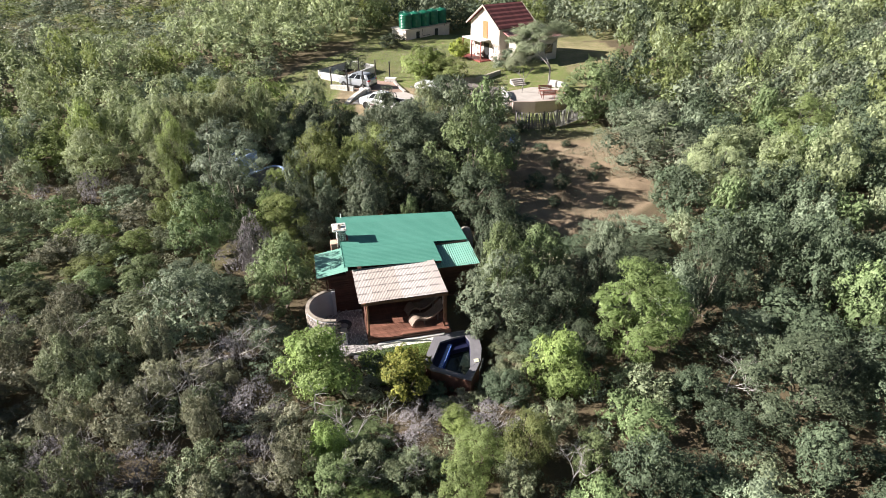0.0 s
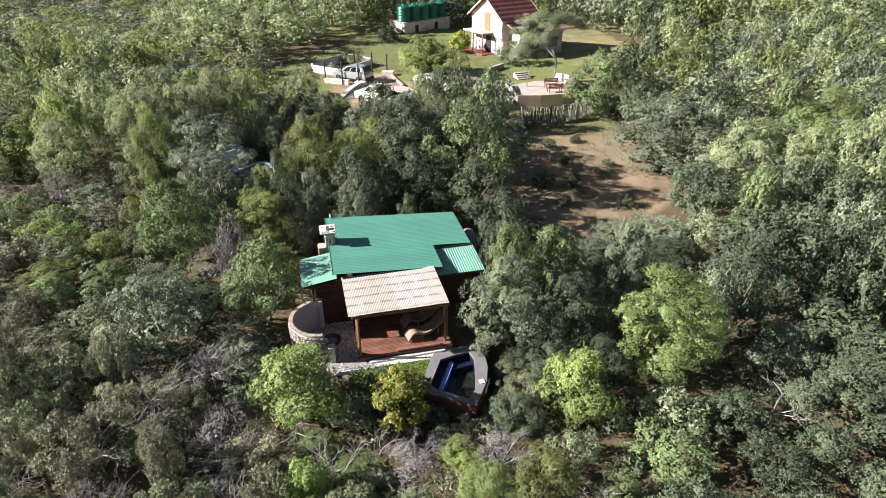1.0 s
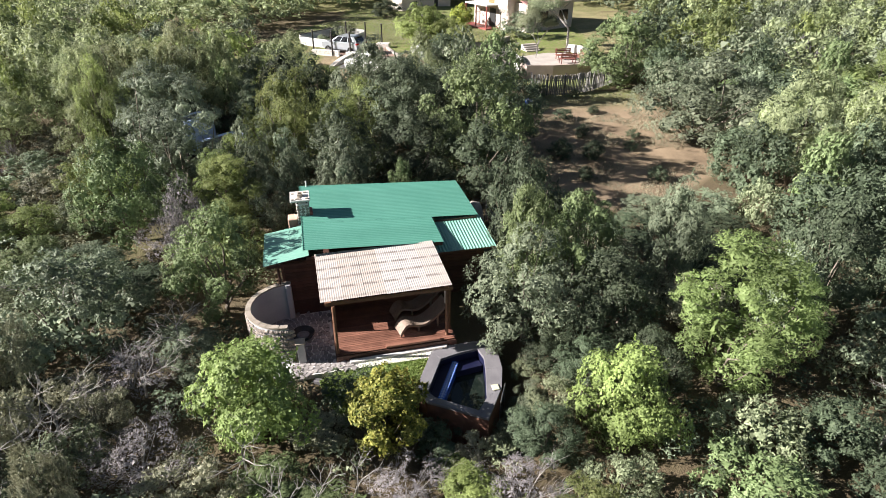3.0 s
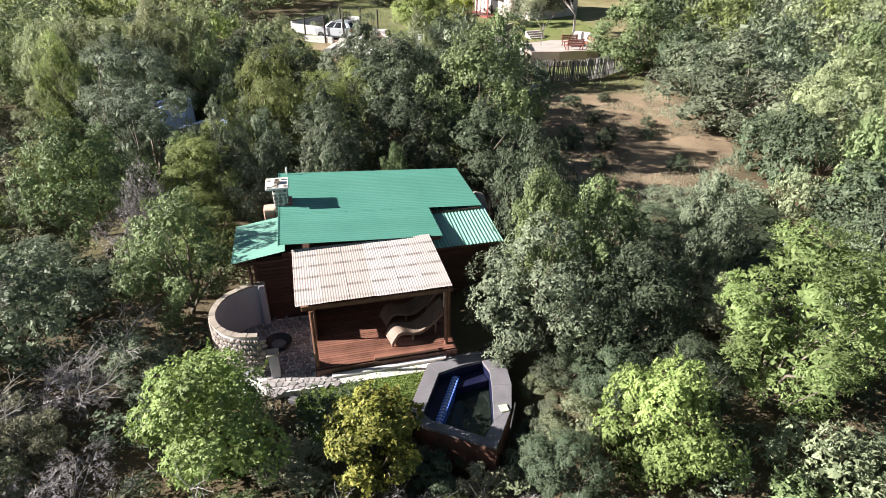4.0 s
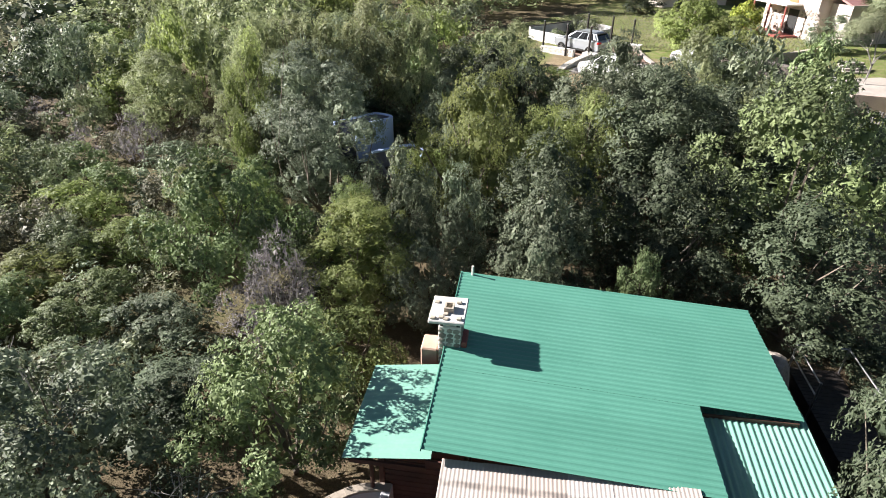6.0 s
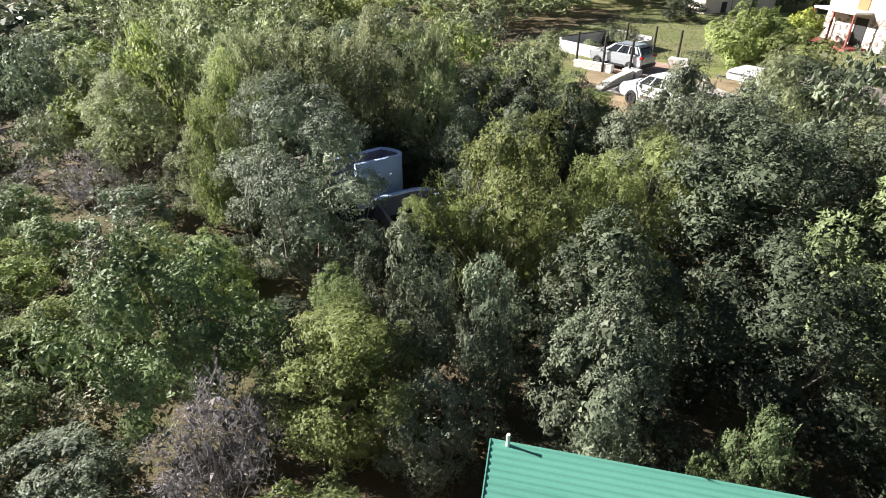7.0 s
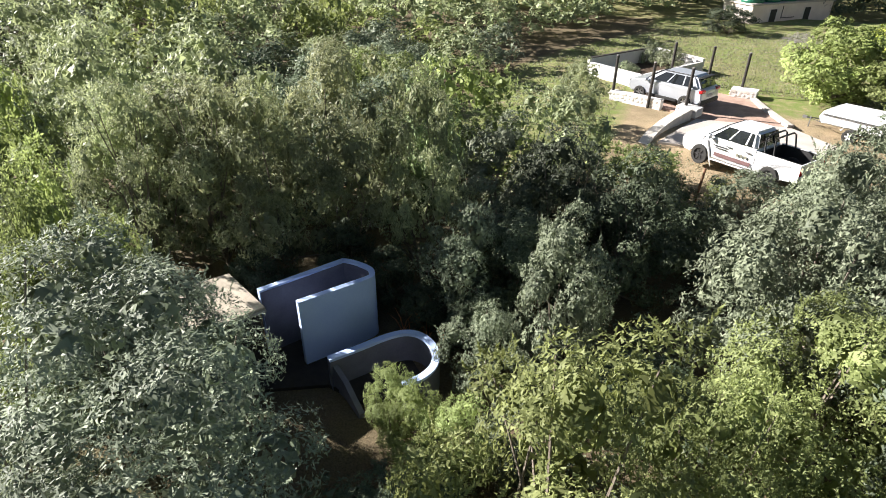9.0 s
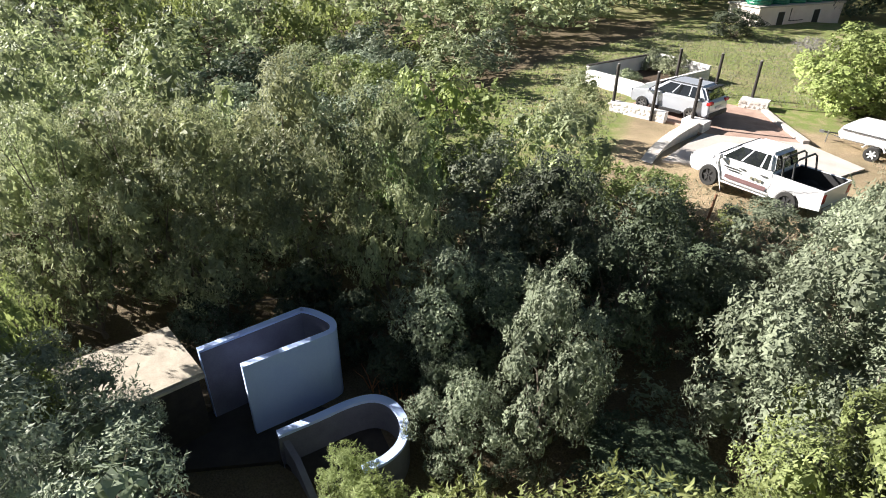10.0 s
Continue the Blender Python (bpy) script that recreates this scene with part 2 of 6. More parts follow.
# ---- trees and bushes ----
def leaf_arrays(rng, centres, radius, per, size, slim, droop, flat, inner=0.72, middle=None):
    """Leaf blades that shingle the outside of round clumps: three corners each."""
    n = len(centres) * per
    c = np.repeat(centres, per, 0)
    r = np.repeat(radius, per)[:, None]
    d = rng.normal(size=(n, 3))
    d /= np.linalg.norm(d, axis=1)[:, None]
    d[:, 2] = np.where(d[:, 2] < -0.3, -d[:, 2], d[:, 2])
    p = c + d * r * rng.uniform(inner, 1.05, (n, 1)) * np.array((1, 1, flat))
    out = c - (centres.mean(0) if middle is None else middle)
    out /= np.linalg.norm(out, axis=1)[:, None] + 1e-6
    up = d * 0.75 + out * 0.8 + np.array((0, 0, 0.45)) + rng.normal(scale=0.36, size=(n, 3))
    up /= np.linalg.norm(up, axis=1)[:, None]
    ax = np.cross(up, rng.normal(size=(n, 3)))
    ax /= np.linalg.norm(ax, axis=1)[:, None]
    ax = ax + d * 0.55 - np.array((0, 0, droop))
    ax /= np.linalg.norm(ax, axis=1)[:, None]
    side = np.cross(up, ax)
    side /= np.linalg.norm(side, axis=1)[:, None] + 1e-9
    ln = size * rng.uniform(0.65, 1.35, (n, 1))
    foot = p - ax * ln * 0.4
    return np.stack((foot + side * ln * slim * 0.5, p + ax * ln * 0.6, foot - side * ln * slim * 0.5), 1)


def leaf_mesh(name, blades, material):
    """One mesh of loose blades, all with as many corners."""
    n, k = blades.shape[:2]
    me = bpy.data.meshes.new(name)
    me.vertices.add(n * k)
    me.vertices.foreach_set("co", blades.astype(np.float32).ravel())
    me.loops.add(n * k)
    me.loops.foreach_set("vertex_index", np.arange(n * k, dtype=np.int32))
    me.polygons.add(n)
    me.polygons.foreach_set("loop_start", np.arange(0, n * k, k, dtype=np.int32))
    me.update(calc_edges=True)
    me.materials.append(material)
    return me


def unit(v):
    return v / (np.linalg.norm(v, axis=-1, keepdims=True) + 1e-9)


def cores(rng, centres, radius, count, share, size, out_of):
    """The dense shaded inside of a crown: broad blades that lie round every bough, under its leaves."""
    c, k = np.repeat(centres, count, 0), np.repeat(radius, count)[:, None]
    d = unit(rng.normal(size=c.shape) + 0.5 * unit(c - out_of))
    p = c + d * k * share * rng.uniform(0.75, 1.0, (len(c), 1))
    up = unit(d + rng.normal(scale=0.25, size=c.shape))
    ax = unit(np.cross(up, rng.normal(size=c.shape)))
    side = np.cross(up, ax)
    ln = k * size * rng.uniform(0.6, 1.2, k.shape)
    return np.stack((p - ax * ln * 0.5 + side * ln * 0.45, p + ax * ln * 0.6, p - ax * ln * 0.5 - side * ln * 0.45), 1)


def boughs_of(rng, R, top, low, count, size, shape):
    """Centres and sizes of the rounded boughs that make up a crown with an uneven outline."""
    lobes = rng.uniform(0, 2 * math.pi, 4)
    pts, rad = [], []
    mid, half = (top + low) / 2, (top - low) / 2
    for i in range(count):
        a = 2.39996 * i + lobes[0] + rng.uniform(-0.35, 0.35)
        h = max(-0.8, min(1.0, 1.0 - 1.75 * (i + 0.5) / count + rng.uniform(-0.12, 0.12)))
        wide = math.sqrt(max(0.02, 1 - h * h)) if shape == "round" else (1 - 0.82 * (h + 0.75) / 1.75 if shape == "cone" else max(0.3, 1 - 0.55 * abs(h - 0.1)))
        wob = 1 + 0.20 * math.sin(2 * a + lobes[1]) + 0.14 * math.sin(3 * a + lobes[2] + 2 * h)
        k = size * rng.uniform(0.6, 1.2)
        x = max(0.0, R * wide * wob - k * 0.75)
        pts.append((x * math.cos(a), x * math.sin(a), mid + h * max(0.1, half - k * 0.7) * (1 + 0.14 * math.sin(2 * a + lobes[3]))))
        rad.append(k)
    return np.array(pts), np.array(rad)


def outside(p, centres, radius, share):
    """Which points lie in none of the balls."""
    keep = np.ones(len(p), bool)
    for c, k in zip(centres, radius):
        keep &= ((p - c) ** 2).sum(1) > (k * share) ** 2
    return keep


def crown(rng, R, top, low, count, size, shape, n, leaf, slim, droop, flat, loose, sprigs):
    """Leaves in clumps on the outside of the boughs, with leafy shoots that stand out of them."""
    b, k = boughs_of(rng, R, top, low, count, size, shape)
    middle = np.array((0, 0, low + (top - low) * 0.35))
    m = 26
    bc, bk = np.repeat(b, m, 0), np.repeat(k, m)[:, None]
    d = unit(rng.normal(size=bc.shape) + 0.45 * unit(bc - middle) + np.array((0, 0, 0.25)))
    cc = bc + d * bk * 0.80 * rng.uniform(0.80, 1.2, bk.shape)
    keep = outside(cc, b, k, 0.66) & (d[:, 2] > -0.62)
    cc, cd, cr = cc[keep], d[keep], (bk[keep, 0] * rng.uniform(0.20, 0.42, keep.sum()))
    share = cr ** 2 / (cr ** 2).sum()
    pick = rng.choice(len(cc), int(n * 1.9), p=share)
    c, r = cc[pick], cr[pick][:, None]
    d = unit(rng.normal(size=c.shape) + 0.75 * cd[pick] + np.array((0, 0, 0.2)))
    p = c + d * r * rng.uniform(0.66, 1.04 + loose * 0.6, r.shape) * np.array((1, 1, flat))
    keep = outside(p, b, k, 0.74) & outside(p, cc, cr, 0.60 * min(1, flat))
    p, d, o = p[keep][:n], d[keep][:n], cd[pick][keep][:n]
    up = unit(d * 0.6 + o * 0.6 + unit(p - middle) * 0.6 + np.array((0, 0, 0.25)) + rng.normal(scale=0.46, size=p.shape))
    ax = unit(unit(np.cross(up, rng.normal(size=p.shape))) + d * 0.45 - np.array((0, 0, droop)))
    if sprigs:
        tops = rng.choice(np.flatnonzero(cd[:, 2] > -0.1), sprigs)
        ln = rng.uniform(0.6, 1.5, (sprigs, 1)) * cr[tops][:, None]
        way = unit(cd[tops] * 0.8 + np.array((0, 0, 0.7)) + rng.normal(scale=0.25, size=(sprigs, 3)))
        each = 15
        s = np.tile(np.linspace(0.1, 1.0, each), sprigs)[:, None]
        foot = np.repeat(cc[tops] + cd[tops] * cr[tops][:, None] * 0.8, each, 0)
        w = np.repeat(way, each, 0)
        ring = unit(np.cross(w, rng.normal(size=w.shape)))
        p = np.concatenate((p, foot + w * np.repeat(ln, each, 0) * s + ring * leaf * 0.35 * (1.2 - s)))
        ax = np.concatenate((ax, unit(ring * 0.8 + w * 0.8)))
        up = np.concatenate((up, unit(w * 0.6 - ring * 0.4 + np.array((0, 0, 0.3)) + rng.normal(scale=0.3, size=w.shape))))
    side = unit(np.cross(up, ax))
    ln = leaf * rng.uniform(0.65, 1.35, (len(p), 1))
    foot = p - ax * ln * 0.4
    leaves = np.stack((foot + side * ln * slim * 0.5, p + ax * ln * 0.6, foot - side * ln * slim * 0.5), 1)
    return b, k, cc, leaves, middle


def thinned(blades, step, grow_by):
    """Fewer and larger blades, for the distance."""
    q = blades[::step]
    c = q.mean(1, keepdims=True)
    return c + (q - c) * grow_by


# kind: leaf tone, crown radius, top, lowest leaves, boughs, bough size, outline, leaves, leaf length, slimness, droop, flatness, looseness, shoots
KINDS = {
    "broadleaf": ("dark", 2.1, 5.0, -0.4, 22, 0.80, "round", 8200, 0.130, 0.55, 0.0, 1.0, 0.15, 40),
    "bright_tree": ("bright", 1.5, 3.2, -0.1, 18, 0.56, "round", 6600, 0.100, 0.55, -0.1, 1.0, 0.15, 46),
    "fresh_bush": ("fresh", 1.5, 2.8, -0.5, 28, 0.62, "wide", 8600, 0.086, 0.62, -0.1, 1.0, 0.0, 20),
    "sunny_tree": ("sunny", 1.5, 3.2, -0.1, 18, 0.54, "round", 6200, 0.105, 0.50, -0.1, 1.0, 0.20, 50),
    "lime_tree": ("lime", 1.9, 5.4, 0.0, 24, 0.66, "wide", 11000, 0.115, 0.40, 0.0, 0.75, 0.25, 30),
    "olive_tree": ("olive", 1.8, 3.8, -0.3, 22, 0.62, "round", 7400, 0.108, 0.50, -0.1, 1.0, 0.15, 30),
    "wattle": ("wattle", 2.3, 5.4, 0.0, 28, 0.72, "round", 8200, 0.125, 0.42, -0.1, 0.70, 0.25, 22),
    "shrub": ("scrub", 1.2, 2.2, -0.1, 14, 0.42, "wide", 4200, 0.115, 0.32, -0.6, 1.3, 0.35, 60),
    "heath_bush": ("heath", 1.3, 2.0, -0.1, 15, 0.46, "round", 4800, 0.092, 0.45, -0.3, 1.1, 0.25, 30),
    "grey_bush": ("grey", 1.2, 2.0, 0.0, 13, 0.42, "round", 2600, 0.105, 0.20, -0.3, 1.1, 0.45, 10),
    "grey_wattle": ("silver", 2.2, 6.2, 0.0, 30, 0.74, "wide", 11000, 0.135, 0.36, 0.0, 0.65, 0.30, 60),
    "yellow_bush": ("yellow", 1.2, 2.4, 0.0, 15, 0.45, "round", 3600, 0.120, 0.75, 0.0, 1.0, 0.25, 40),
}
LABEL = {
    "broadleaf": "dense dark green evergreen tree rising from the bush",
    "bright_tree": "rounded fresh green leafy bush in full sun",
    "fresh_bush": "dense rounded fresh green bush in full sun",
    "sunny_tree": "yellow-green leafy tree catching the low sun",
    "lime_tree": "light lime green tree with feathery layered foliage",
    "olive_tree": "grey-green bushy tree with small glossy leaves",
    "wattle": "feathery blue-green wattle tree with drooping sprays",
    "grey_wattle": "feathery grey-green wattle tree with drooping sprays",
    "shrub": "yellow-green upright shrub of the dry scrub",
    "heath_bush": "low olive green heath bush on dry ground",
    "grey_bush": "dry grey twiggy bush with few leaves",
    "yellow_bush": "bush with yellowing round leaves beside the pool",
}


def grow(bm, ring, pts, radii):
    """A rod that grows out of a ring of points already there, so that the wood is one piece."""
    sides, rings, pts = len(ring), [ring], [Vector(p) for p in pts]
    for i in range(1, len(pts)):
        d = (pts[i] - pts[i - 1]).normalized()
        a = d.orthogonal().normalized()
        c = d.cross(a)
        rings.append([bm.verts.new(pts[i] + (a * math.cos(2 * math.pi * k / sides) + c * math.sin(2 * math.pi * k / sides)) * radii[i]) for k in range(sides)])
    for q, s in zip(rings, rings[1:]):
        for k in range(sides):
            bm.faces.new((q[k], q[(k + 1) % sides], s[(k + 1) % sides], s[k]))
    return rings


def limbs(rng, pts, low, base_r, bendy=0.15, count=9, sides=4, twigs=0):
    bm = bmesh.new()
    lean = rng.normal(scale=0.12, size=2)
    fork = Vector((lean[0], lean[1], max(0.25, low)))
    foot = [bm.verts.new((base_r * math.cos(k * 6.2832 / sides), base_r * math.sin(k * 6.2832 / sides), -0.25)) for k in range(sides)]
    top = grow(bm, foot, [(0, 0, -0.25), (lean[0] * 0.4, lean[1] * 0.4, fork.z * 0.5), fork], [base_r, base_r * 0.8, base_r * 0.62])[-1]
    for i in rng.choice(len(pts), min(count, len(pts)), replace=False):
        e = Vector(pts[i])
        m = fork.lerp(e, 0.5) + Vector(rng.normal(scale=bendy, size=3)) * (e - fork).length * 0.6
        arm = grow(bm, top, [fork, m, e], [base_r * 0.42, base_r * 0.26, base_r * 0.09])
        for _ in range(twigs):
            s, ring = (m, arm[1]) if rng.random() < 0.4 else (e, arm[2])
            d = Vector(rng.normal(size=3)) * 0.5 + (e - fork).normalized() * 0.8 + Vector((0, 0, 0.3))
            f = s + d * rng.uniform(0.3, 0.75)
            grow(bm, ring[:3], [s, s.lerp(f, 0.5) + Vector(rng.normal(scale=0.07, size=3)), f], [0, base_r * 0.12, base_r * 0.04])
    return bm


def make_kind(kind, seed, fine=1.0):
    """Crown blades, limbs and thinner crowns for the distance."""
    rng = np.random.default_rng(seed)
    tone, R, top, low, count, size, shape, n, leaf, slim, droop, flat, loose, sprigs = KINDS[kind]
    b, k, clumps, leaves, middle = crown(rng, R, top, low, count, size, shape, int(n * fine ** 1.5), leaf / fine, slim, droop, flat, loose, int(sprigs * fine))
    dry = kind == "grey_bush"
    inner = cores(rng, b, k, 16 if dry else 85, 0.54, 0.27, middle)
    deep = cores(rng, middle[None], np.array([R * 0.46]), 20 if dry else 150, 1.0, 0.24, middle)
    quads = np.concatenate((leaves, inner, deep))
    mid = np.concatenate((thinned(leaves, 3, 1.5), thinned(inner, 3, 1.6), thinned(deep, 3, 1.6)))
    near = np.concatenate((thinned(leaves, 2, 1.3), thinned(inner, 3, 1.6), thinned(deep, 3, 1.5)))
    far = np.concatenate((thinned(leaves, 14, 2.6), thinned(inner, 9, 2.3), thinned(deep, 6, 2.0)))
    twiggy = kind in ("grey_bush", "shrub", "heath_bush")
    ends = clumps[rng.choice(len(clumps), min(40, len(clumps)), replace=False)]
    wood_me = mesh_from("trunk", limbs(rng, ends, low * 0.8 + 0.1, 0.045 * top ** 0.6 if not twiggy else 0.034, count=14 if twiggy else 10, twigs={"grey_bush": 9, "shrub": 2}.get(kind, 0)))
    wood_me.materials.append(deadwood if dry else bark)
    return dict(tone=tone, R=R, top=top, near=near, mid=mid, far=far, wood=wood_me, leaf=leaf_mesh("crown", quads, LEAF[tone]))


VARIANTS = {k: [make_kind(k, 100 * i + j) for j in range(3 if k not in ("lime_tree", "yellow_bush", "bright_tree", "sunny_tree", "fresh_bush") else 2)] for i, k in enumerate(KINDS)}
FINE = {k: [make_kind(k, 900 + 100 * i + j, {"grey_wattle": 1.9, "sunny_tree": 1.85}.get(k, 1.35)) for j in range(2)] for i, k in enumerate(("broadleaf", "bright_tree", "sunny_tree", "olive_tree", "wattle", "yellow_bush", "lime_tree", "grey_wattle"))}
placed = []


def plant(kind, x, y, r, h, pick=None, group="bush around the hut"):
    """One tree, a thing of its own, with trunk and crown."""
    z = ground_z(x, y)
    lots = FINE if kind in FINE and (r > 2.6 or -17 < x < 0 and 33 < y < 48 or -10 < x < 19 and 12 < y < 30 or group == "trees behind the hut" and y < 53) else VARIANTS
    v = lots[kind][(pick if pick is not None else int(abs(x * 7 + y * 13))) % len(lots[kind])]
    m = Matrix.LocRotScale((x, y, z - 0.05), Euler((0, 0, (x * 1.7 + y * 2.3) % 6.28)), (r / v["R"], r / v["R"], (h - z) / v["top"]))
    name = kind if kind.endswith(("tree", "bush")) or kind in ("wattle", "shrub") else kind + "_tree"
    ob = thing(name, m, LABEL[kind], "tree" if (h - z) > 2.8 else "bush", group)
    for nm, me in (("trunk", v["wood"]), ("crown", v["leaf"])):
        c = new(nm, me)
        c.parent = ob
    placed.append((x, y, r))
    return ob


# trees that stand out, by place: kind, x, y, crown radius, height of the top
for spec in (
    ("fresh_bush", -6.0, 21.1, 1.85, 3.15), ("yellow_bush", -1.8, 20.7, 1.3, 2.3),
    ("olive_tree", 2.9, 25.6, 2.1, 4.5), ("bright_tree", 3.3, 27.7, 1.35, 5.4), ("bright_tree", 5.6, 28.8, 1.7, 4.7), ("broadleaf", 5.9, 25.4, 1.8, 3.9),
    ("lime_tree", 9.6, 23.0, 2.4, 5.6), ("fresh_bush", 5.4, 20.8, 1.5, 3.3), ("heath_bush", 3.6, 21.7, 0.9, 1.3), ("broadleaf", 3.7, 24.0, 0.9, 1.5), ("olive_tree", 2.9, 22.2, 0.6, 0.8), ("bright_tree", -2.2, 34.95, 0.8, 3.6), ("olive_tree", -4.8, 34.5, 0.6, 3.2), ("broadleaf", 4.9, 23.2, 1.1, 1.8), ("broadleaf", 7.0, 23.0, 1.2, 2.2), ("broadleaf", 3.0, 20.2, 1.0, 1.6), ("olive_tree", 9.4, 28.8, 1.4, 5.0), ("broadleaf", 14.6, 26.8, 1.7, 5.0), ("broadleaf", 16.0, 19.4, 2.4, 4.0),
    ("bright_tree", -9.1, 27.6, 1.9, 4.4), ("grey_bush", -11.6, 31.0, 1.3, 3.8), ("olive_tree", -13.4, 24.8, 2.2, 4.1),
):
    plant(*spec, group="trees close round the hut")
for spec in (
    ("bright_tree", 1.9, 41.5, 2.8, 7.2), ("broadleaf", -2.2, 45.0, 2.8, 6.3), ("broadleaf", -5.6, 37.7, 2.0, 5.3), ("sunny_tree", -9.3, 40.8, 2.2, 6.5),
    ("grey_wattle", -15.0, 38.8, 2.6, 7.4), ("sunny_tree", -19.7, 41.0, 1.6, 7.1), ("broadleaf", -12.3, 48.8, 1.5, 3.9), ("olive_tree", -5.0, 50.4, 1.9, 6.5),
    ("bright_tree", -15.2, 33.2, 2.2, 5.3), ("lime_tree", -11.5, 35.2, 1.2, 4.0), ("lime_tree", -10.4, 33.6, 1.9, 4.3), ("olive_tree", -8.5, 33.9, 1.2, 3.0), ("grey_bush", -12.9, 31.6, 1.3, 2.2), ("olive_tree", -10.2, 36.2, 1.3, 5.0), ("olive_tree", -5.2, 35.6, 1.6, 4.6), ("lime_tree", -16.9, 36.6, 1.1, 3.2),
    ("lime_tree", -19.0, 36.0, 1.1, 3.2), ("olive_tree", -14.0, 52.0, 2.1, 5.3), ("broadleaf", -11.9, 51.4, 1.8, 5.4), ("olive_tree", -10.7, 46.7, 1.3, 5.2), ("olive_tree", -8.2, 36.3, 1.1, 4.5), ("sunny_tree", -6.9, 43.2, 1.4, 4.9), ("sunny_tree", -13.8, 43.8, 0.75, 2.0), ("sunny_tree", -13.0, 43.2, 0.9, 2.2), ("sunny_tree", -11.8, 42.9, 1.0, 2.5), ("olive_tree", -10.7, 43.6, 0.9, 2.4), ("olive_tree", -5.8, 48.0, 2.1, 5.9), ("grey_wattle", -18.1, 41.4, 1.6, 5.2), ("grey_wattle", -16.8, 41.0, 1.3, 4.3), ("wattle", -19.8, 41.2, 1.5, 4.8), ("wattle", -18.2, 49.4, 2.2, 8.0), ("wattle", -15.7, 49.4, 1.5, 7.5), ("wattle", -19.8, 47.3, 1.9, 7.2), ("olive_tree", -13.4, 48.0, 1.4, 4.2), ("wattle", -22.8, 45.6, 1.7, 7.2), ("olive_tree", -12.1, 45.6, 1.0, 3.0), ("olive_tree", -3.4, 48.6, 2.0, 5.4),
    ("sunny_tree", -5.5, 45.4, 1.9, 5.3), ("broadleaf", -9.6, 50.6, 1.7, 5.3), ("broadleaf", 2.2, 37.5, 2.3, 4.6), ("broadleaf", -1.5, 38.8, 2.2, 5.2),
    ("wattle", -24.6, 46.8, 2.0, 6.6), ("wattle", -21.8, 47.4, 2.2, 7.0), ("wattle", -27.5, 43.0, 2.2, 5.6), ("wattle", -21.2, 40.9, 1.6, 4.6),
    ("broadleaf", 4.0, 45.5, 2.2, 5.6), ("olive_tree", -2.6, 50.5, 2.4, 5.4), ("olive_tree", -6.4, 55.4, 1.5, 3.7), ("bright_tree", -9.2, 55.2, 1.2, 3.2), ("olive_tree", -3.9, 55.4, 1.6, 4.3), ("olive_tree", -1.4, 58.4, 1.6, 5.0), ("sunny_tree", -7.2, 57.0, 0.6, 2.7), ("broadleaf", 1.6, 48.5, 2.2, 5.8),
):
    plant(*spec, group="trees behind the hut")
for x, y, r, h in ((-16.1, 48.0, 0.9, 2.6), (-17.7, 48.1, 1.0, 2.9), (-14.4, 47.4, 0.8, 2.2), (-19.6, 46.5, 0.9, 2.9), (-13.0, 46.8, 0.8, 2.3), (-18.9, 41.8, 0.8, 1.8)):
    plant("broadleaf", x, y, r, h, group="bushes round the wash house")
for kind, u, v, r, h in (("heath_bush", 2.1, -3.5, 0.8, 0.35), ("broadleaf", 3.1, -4.1, 0.8, 0.25), ("shrub", 4.1, -4.8, 0.8, 0.3), ("olive_tree", 5.5, -4.5, 0.9, 0.4), ("broadleaf", 6.5, -3.3, 0.7, 0.2), ("heath_bush", 6.9, -2.0, 0.6, 0.3)):
    p = HUT @ Vector((u, v, 0))
    plant(kind, p.x, p.y, r, h, group="low bushes round the pool")
for spec in (
    ("olive_tree", 17.6, 46.5, 4.3, 6.2), ("bright_tree", 15.3, 59.0, 3.5, 7.0), ("wattle", 20.4, 39.2, 2.7, 7.0), ("sunny_tree", 33.0, 52.0, 2.8, 5.8), ("bright_tree", 27.0, 68.5, 3.0, 6.0), ("fresh_bush", -2.0, 72.0, 2.7, 6.2),
    ("sunny_tree", 0.6, 70.6, 2.3, 5.2), ("wattle", -13.7, 62.6, 1.15, 5.2), ("broadleaf", -7.5, 90.0, 1.9, 4.6), ("yellow_bush", 2.3, 83.0, 1.3, 5.0),
    ("grey_bush", -2.5, 86.0, 1.3, 3.6), ("olive_tree", 8.6, 76.4, 2.0, 5.0), 
    ("grey_bush", 2.0, 64.5, 1.7, 3.8), ("grey_bush", 5.0, 62.5, 1.5, 3.6), ("broadleaf", 0.5, 62.0, 2.5, 5.0), ("olive_tree", 24.0, 73.5, 2.0, 4.6),
):
    plant(*spec, group="trees of the yard")

# low bushes of the orchard
for x, y, r, h in ((7.6, 43.7, 0.75, 1.7), (9.7, 43.7, 0.7, 1.6), (9.0, 50.7, 0.6, 1.7), (9.7, 47.3, 0.5, 1.6), (13.3, 47.3, 0.45, 1.2), (12.6, 45.2, 0.4, 1.1), (7.6, 55.3, 0.7, 2.4), (10.7, 55.3, 0.4, 2.0), (11.5, 52.0, 0.5, 1.5), (13.0, 40.6, 0.5, 1.1), (8.6, 40.6, 0.5, 1.1)):
    plant("broadleaf", x, y, r, h, group="young trees of the orchard")


